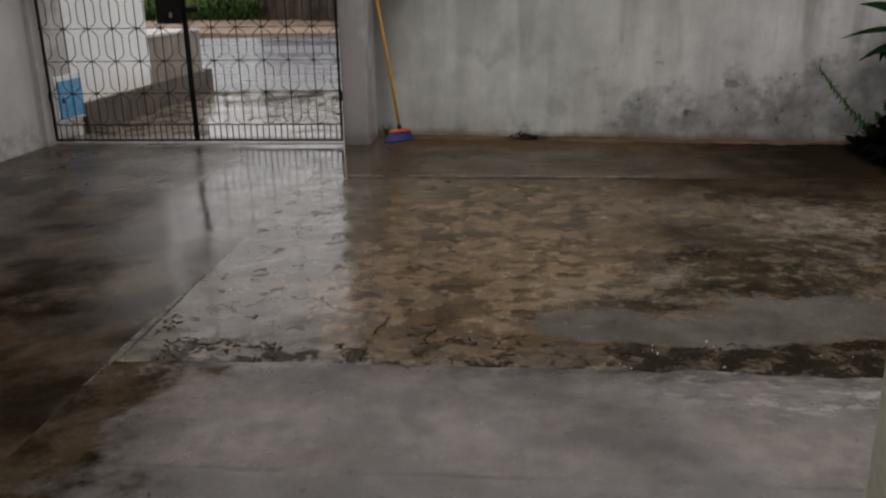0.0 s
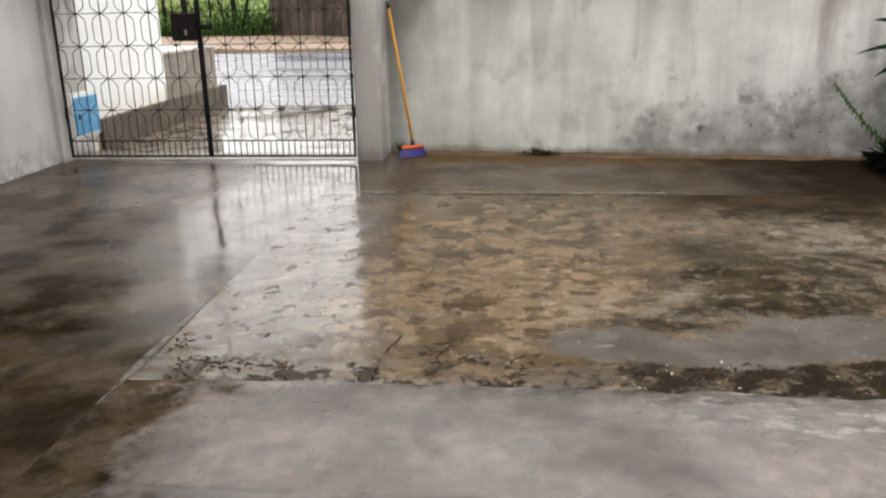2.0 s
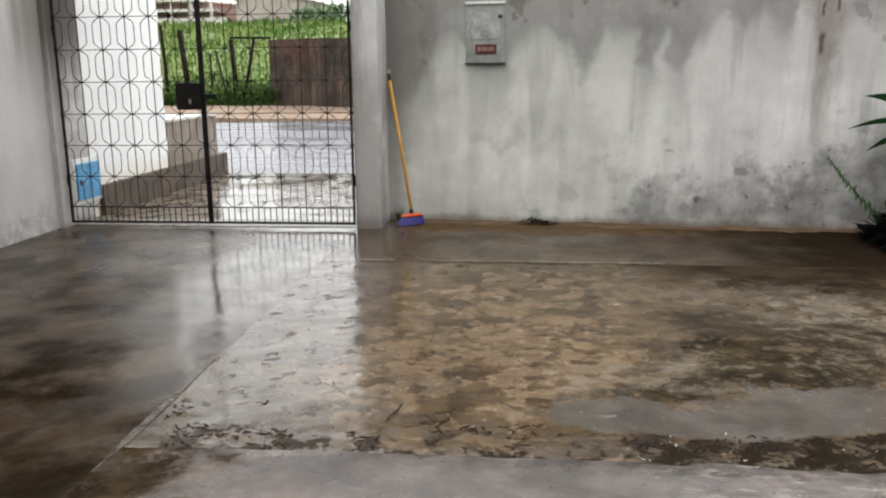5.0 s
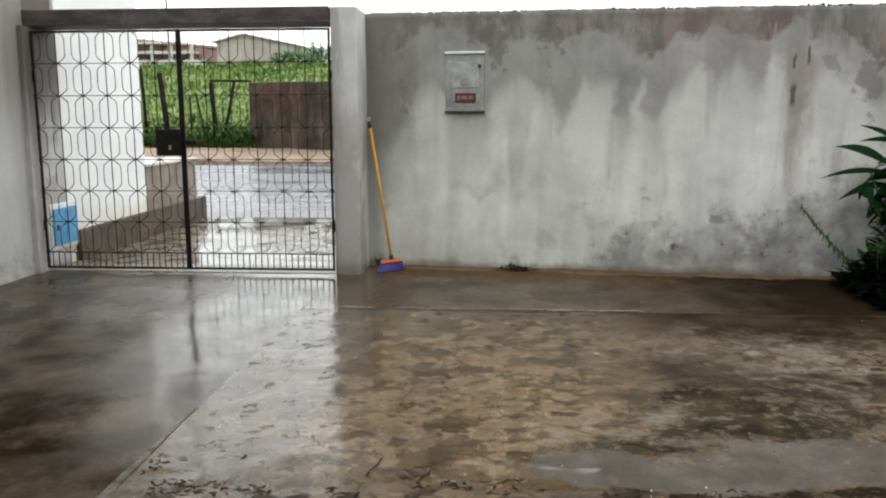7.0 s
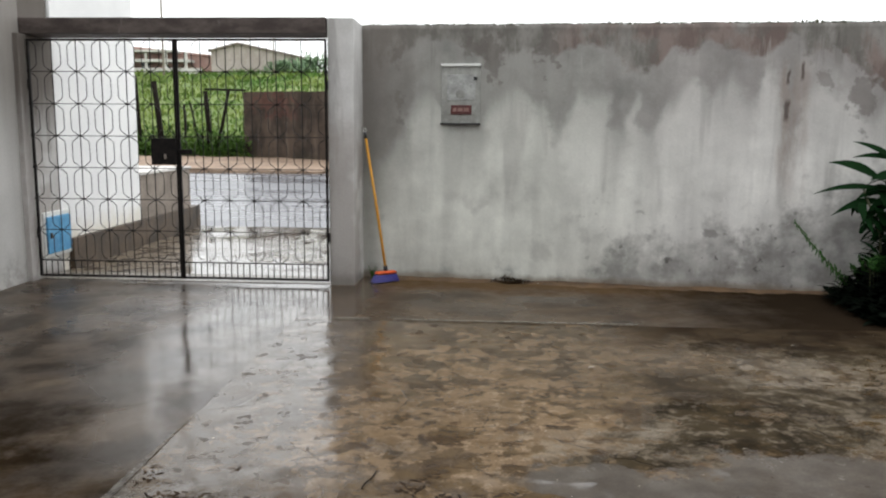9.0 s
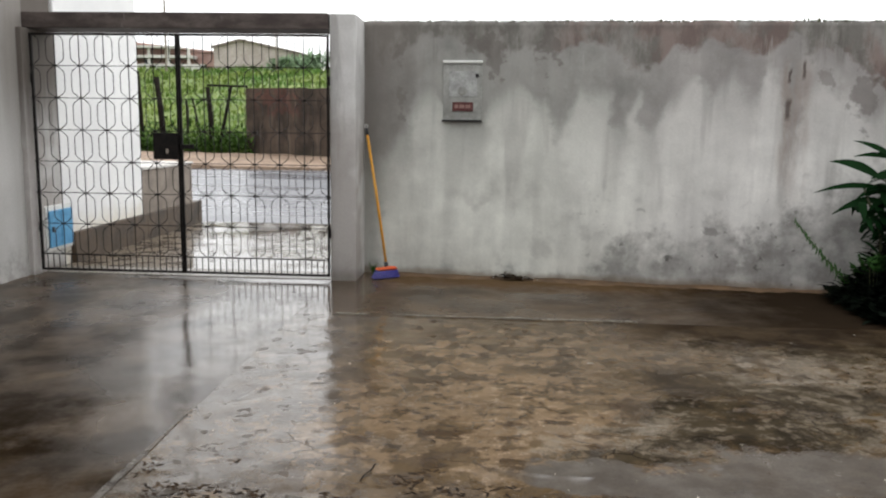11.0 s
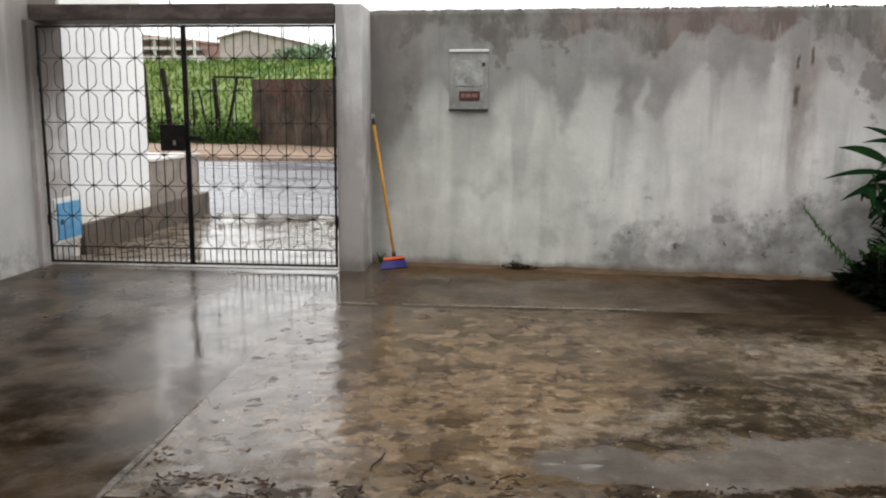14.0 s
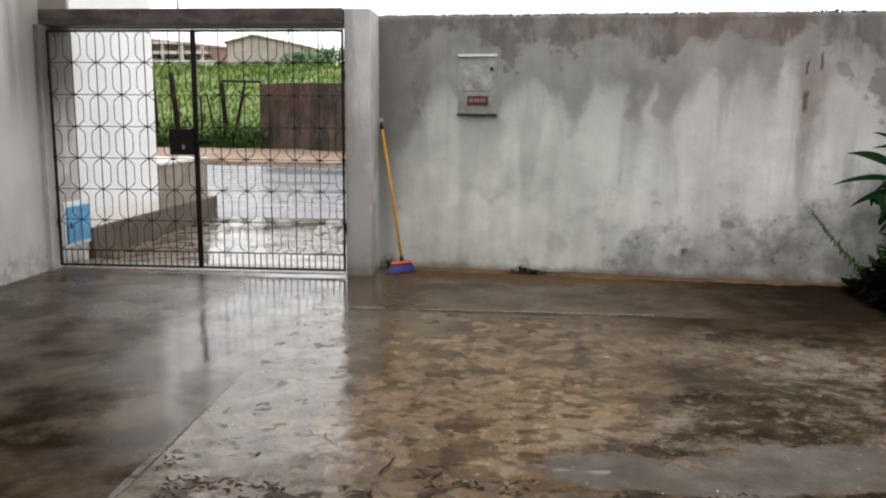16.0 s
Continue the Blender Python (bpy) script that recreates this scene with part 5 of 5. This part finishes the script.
for i, (x, y, s, mat_, name, label) in enumerate(((-1.551, 6.734, 0.020, M_LITTER, "wet_leaf", "small dark wet leaf on the driveway"), (0.65, 4.862, 0.022, M_PALEBIT, "pale_chip", "small pale chip lying on the slab"))):
    bm = bmesh.new()
    blade(bm, (-s, 0, 0.004), (s, 0.2 * s, 0.008), s * 1.1, 0.004, 4)
    ob = new(name, mesh_of(bm, name, mat_, True))
    ob.matrix_basis = pose(x, y, 0.0)
    tagged(ob, label, "scrap")

bm = tube([Vector((-0.408, 3.16, 0.004)), Vector((-0.40, 3.20, 0.009)), Vector((-0.382, 3.25, 0.007)), Vector((-0.372, 3.31, 0.010))], 0.0032, 6)
tagged(part("twig", bm, M_LITTER, None, "", True), "short dark wet twig lying on the slab", "twig")

# ---- across the street ----
def board_fence():
    ob = thing("board_fence", "brown weathered board fence across the street", "fence")
    a, b = Vector((-7.45, 24.75, 0)), Vector((-3.2, 22.35, 0))
    d = (b - a).normalized()
    n = 12
    ang = math.degrees(math.atan2(d.y, d.x))
    ln = (b - a).length / n
    meb = mesh_of(box(0.002, ln - 0.002, -0.02, 0.02, 0, 1.95, 0.003), "board", M_RUSTWALL)
    rnd = random.Random(5)
    for i in range(n):
        p = a + d * ln * i
        share("board", meb, ob, pose(p.x, p.y, 0.36 + rnd.uniform(-0.012, 0.012) - 0.003 * i, 0, 0, ang))
    for z in (0.8, 1.9):
        bm = box(0, (b - a).length, 0.03, 0.07, z, z + 0.08, 0.004)
        ob2 = part("rail", bm, M_POST, ob)
        ob2.matrix_basis = pose(a.x, a.y, 0, 0, 0, ang)
    return ob


board_fence()


def fence_post(x, y, top, lean, r):
    ob = tagged(part("fence_post", tube([(0, 0, 0), (lean * 0.5 + 0.02, 0, top * 0.5), (lean, 0, top)], r, 7, taper=0.8), M_POST, None, "", True),
                "dark leaning wooden fence post in the grass", "fence post", "fence posts")
    ob.matrix_basis = pose(x, y, hill_z(x, max(y, 24.7)) - 0.05)


for x, y, top, lean, r in ((-10.02, 24.9, 2.45, -0.20, 0.10), (-8.56, 24.9, 2.05, -0.10, 0.085), (-8.42, 24.85, 2.1, 0.50, 0.055),
                           (-10.75, 25.0, 2.6, -0.08, 0.06), (-8.95, 25.2, 1.7, -0.30, 0.035), (-9.40, 25.1, 1.7, 0.0, 0.04)):
    fence_post(x, y, top, lean, r)
rail = part("fence_rail", tube([(-8.68, 24.9, 2.40), (-7.40, 24.8, 2.37)], 0.03, 6), M_POST)
tagged(rail, "thin dark rail tied between fence posts", "fence rail")


def meadow():
    rnd = random.Random(21)
    bm = bmesh.new()
    for i in range(16000):
        y = 24.7 + 50 * rnd.random() ** 1.9
        lo, hi = -0.45 * y - 2.0, -0.17 * y + 1.0
        x = rnd.uniform(lo, hi)
        patch = 0.6 + 0.7 * soft(fbm(x, y, 0.35, 3, 51.0), -0.4, 0.5)
        s_ = (0.16 + 0.006 * (y - 24)) * patch
        z = hill_z(x, y)
        h = s_ * rnd.uniform(0.5, 1.3)
        a = rnd.uniform(0, 6.28)
        blade(bm, (x, y, z - 0.04), (x + 0.8 * h * math.cos(a), y + 0.5 * h * math.sin(a), z + h), 0.05 + 0.0025 * (y - 24), 0.04, 2)
    ob = new("meadow_grass", mesh_of(bm, "meadow_grass", M_BLADE))
    tagged(ob, "tall light green grass over the hillside", "grass", kind="stuff")
    bm = bmesh.new()
    for i in range(5200):
        y = rnd.uniform(24.35, 26.4)
        x = rnd.uniform(-13.0, -7.2)
        z = verge_z(x, y) if y < 24.7 else hill_z(x, y)
        tall = 0.35 + 0.75 * soft(fbm(x, y, 0.7, 3, 53.0), -0.3, 0.5)
        z += tall * 0.8 * rnd.random() ** 1.6
        h = rnd.uniform(0.10, 0.28)
        a = rnd.uniform(0, 6.28)
        blade(bm, (x, y, z), (x + 0.9 * h * math.cos(a), y + 0.5 * h * math.sin(a), z + h * rnd.uniform(0.1, 1)), 0.08, 0.03, 2)
    ob = new("verge_weeds", mesh_of(bm, "verge_weeds", M_WEED))
    tagged(ob, "dark green weeds along the verge", "weeds", kind="stuff")


meadow()


def bush(x, y, z, w, h, seed, label):
    rnd = random.Random(seed)
    ob = thing("bush", label, "bush", "hill bushes", at=pose(x, y, z))
    for k in range(4):
        a = k * 1.7
        part("limb", tube([(0, 0, -0.2), (0.2 * w * math.cos(a), 0.2 * w * math.sin(a), 0.4 * h), (0.3 * w * math.cos(a), 0.3 * w * math.sin(a), 0.75 * h)], 0.06, 6, taper=0.4), M_POST, ob)
    bm = bmesh.new()
    clumps = [(rnd.uniform(-0.45, 0.45) * w, rnd.uniform(-0.3, 0.3) * w, h * (0.35 + 0.5 * rnd.random())) for _ in range(16)]
    for cx, cy, cz in clumps:
        for i in range(60):
            p = Vector((cx + rnd.gauss(0, 0.09 * w), cy + rnd.gauss(0, 0.09 * w), max(0, cz + rnd.gauss(0, 0.13 * h))))
            d = Vector((rnd.gauss(0, 1), rnd.gauss(0, 1), rnd.gauss(0.2, 1))).normalized()
            blade(bm, p, p + d * 0.42, 0.2, 0.03, 2)
    part("crown", bm, M_BUSH, ob)


bush(-16.9, 68.5, 5.2, 3.4, 1.25, 31, "rounded dark green bush on the hill")
bush(-14.4, 69.0, 5.2, 3.4, 1.7, 32, "tall green bush on the hill crest")


def hill_house(name, label, x0, x1, y0, y1, z0, z1, drop, m_wall, m_roof, wins):
    """A plain house whose roof falls from one end to the other."""
    ob = thing(name, label, "house")
    bm = box(x0, x1, y0, y1, z0, z1)
    for v in bm.verts:
        if v.co.z > (z0 + z1) / 2 and v.co.x > (x0 + x1) / 2:
            v.co.z -= drop
    part("wall", bm, m_wall, ob)
    bm = box(x0 - 0.25, x1 + 0.25, y0 - 0.3, y1 + 0.3, z1 + 0.01, z1 + 0.18)
    for v in bm.verts:
        if v.co.x > (x0 + x1) / 2:
            v.co.z -= drop
    part("roof", bm, m_roof, ob)
    for a, b, c, d in wins:
        win = part("window", box(a, b, y0 - 0.05, y0 + 0.04, c, d), M_VOID, ob)
        part("sill", box(a - 0.08, b + 0.08, y0 - 0.12, y0 + 0.02, c - 0.1, c), M_LIMEWASH, win)
    return ob


def gable_house(name, label, xs, zs, z0, y0, y1, m_wall, m_roof, wins):
    """A plain house seen from its gable side: eaves, ridge, eaves."""
    ob = thing(name, label, "house")
    bm = bmesh.new()
    ring = [(xs[0], z0)] + list(zip(xs, zs)) + [(xs[-1], z0)]
    a = [bm.verts.new((x, y0, z)) for x, z in ring]
    b = [bm.verts.new((x, y1, z)) for x, z in ring]
    bm.faces.new(a)
    bm.faces.new(b[::-1])
    for k in range(len(ring)):
        k2 = (k + 1) % len(ring)
        bm.faces.new((a[k2], a[k], b[k], b[k2]))
    bmesh.ops.recalc_face_normals(bm, faces=bm.faces)
    part("wall", bm, m_wall, ob)
    for k in range(len(xs) - 1):
        x0, x1, za, zb = xs[k], xs[k + 1], zs[k], zs[k + 1]
        bm = box(x0 - (0.2 if k == 0 else 0), x1 + (0.2 if k else 0), y0 - 0.3, y1 + 0.3, 0.01, 0.15)
        for v in bm.verts:
            v.co.z += za + (zb - za) * (v.co.x - x0) / (x1 - x0)
        part("roof", bm, m_roof, ob)
    for a_, b_, c_, d_ in wins:
        win = part("window", box(a_, b_, y0 - 0.05, y0 + 0.04, c_, d_), M_VOID, ob)
        part("sill", box(a_ - 0.08, b_ + 0.08, y0 - 0.12, y0 + 0.02, c_ - 0.1, c_), M_LIMEWASH, win)
    return ob


gable_house("block_house", "bare grey-brown block house on the hill crest", (-24.7, -22.3, -17.3), (7.55, 8.15, 7.10), 4.8, 72, 78, M_BRICK, M_EAVE, [(-18.2, -17.6, 6.0, 6.6)])
hill_house("veranda_house", "pale house with red tiled roof and railed veranda", -36.0, -24.9, 73, 80, 4.6, 8.3, 1.2, M_TILE, M_TILE, [(-31.3, -30.6, 6.0, 6.7)])
ver = thing("veranda", "whitewashed veranda with red rails on the hill", "veranda")
part("floor_edge", box(-36, -26.5, 71.4, 72.9, 6.62, 6.85), M_LIMEWASH, ver)
part("parapet", box(-36, -25.4, 71.4, 71.6, 5.0, 6.1), M_LIMEWASH, ver)
part("eave", box(-36, -27.6, 71.2, 72.9, 7.45, 7.62), M_LIMEWASH, ver)
for i in range(6):
    part("column", box(-35.6 + i * 1.75, -35.4 + i * 1.75, 71.45, 71.65, 6.1, 7.46), M_LIMEWASH, ver)
ob = part("utility_pole", tube([(0, 0, -0.3), (0, 0, 10.0)], 0.09, 8, taper=0.7), M_GREYWALL)
ob.matrix_basis = pose(-25.7, 64.0, 4.9)
tagged(ob, "thin grey utility pole on the hill", "pole")
ob = part("utility_pole", tube([(0, 0, -0.3), (0, 0, 3.4)], 0.07, 8, taper=0.7), M_GREYWALL)
ob.matrix_basis = pose(-17.9, 67.0, 5.1)
tagged(ob, "short grey pole before the block house", "pole")


# ---- paving stones outside the gate ----
def paving():
    """Pale rough stones set in the pavement, standing just out of the water."""
    rnd = random.Random(41)
    metas = []
    for k in range(4):
        bm = box(-0.5, 0.5, -0.5, 0.5, -0.03, 0.0, 0)
        for v in bm.verts:
            v.co.x += rnd.uniform(-0.09, 0.09)
            v.co.y += rnd.uniform(-0.09, 0.09)
        bmesh.ops.bevel(bm, geom=list(bm.edges), offset=0.04, segments=1, affect="EDGES")
        metas.append(mesh_of(bm, "paving_stone", M_STONE))
    for j in range(9):
        for i in range(6):
            x = -2.30 + i * 0.27 + (0.12 if j % 2 else 0) + rnd.uniform(-0.03, 0.03)
            y = 8.55 + j * 0.31 + rnd.uniform(-0.03, 0.03)
            if rnd.random() < 0.12:
                continue
            share("paving_stone", metas[(i * 3 + j) % 4], pavement,
                  pose(x, y, -0.008 + rnd.uniform(-0.003, 0.003), rnd.uniform(-0.5, 0.5), rnd.uniform(-0.5, 0.5), rnd.uniform(-10, 10)) @ Matrix.Diagonal((rnd.uniform(0.18, 0.26), rnd.uniform(0.20, 0.28), 1, 1)))


paving()
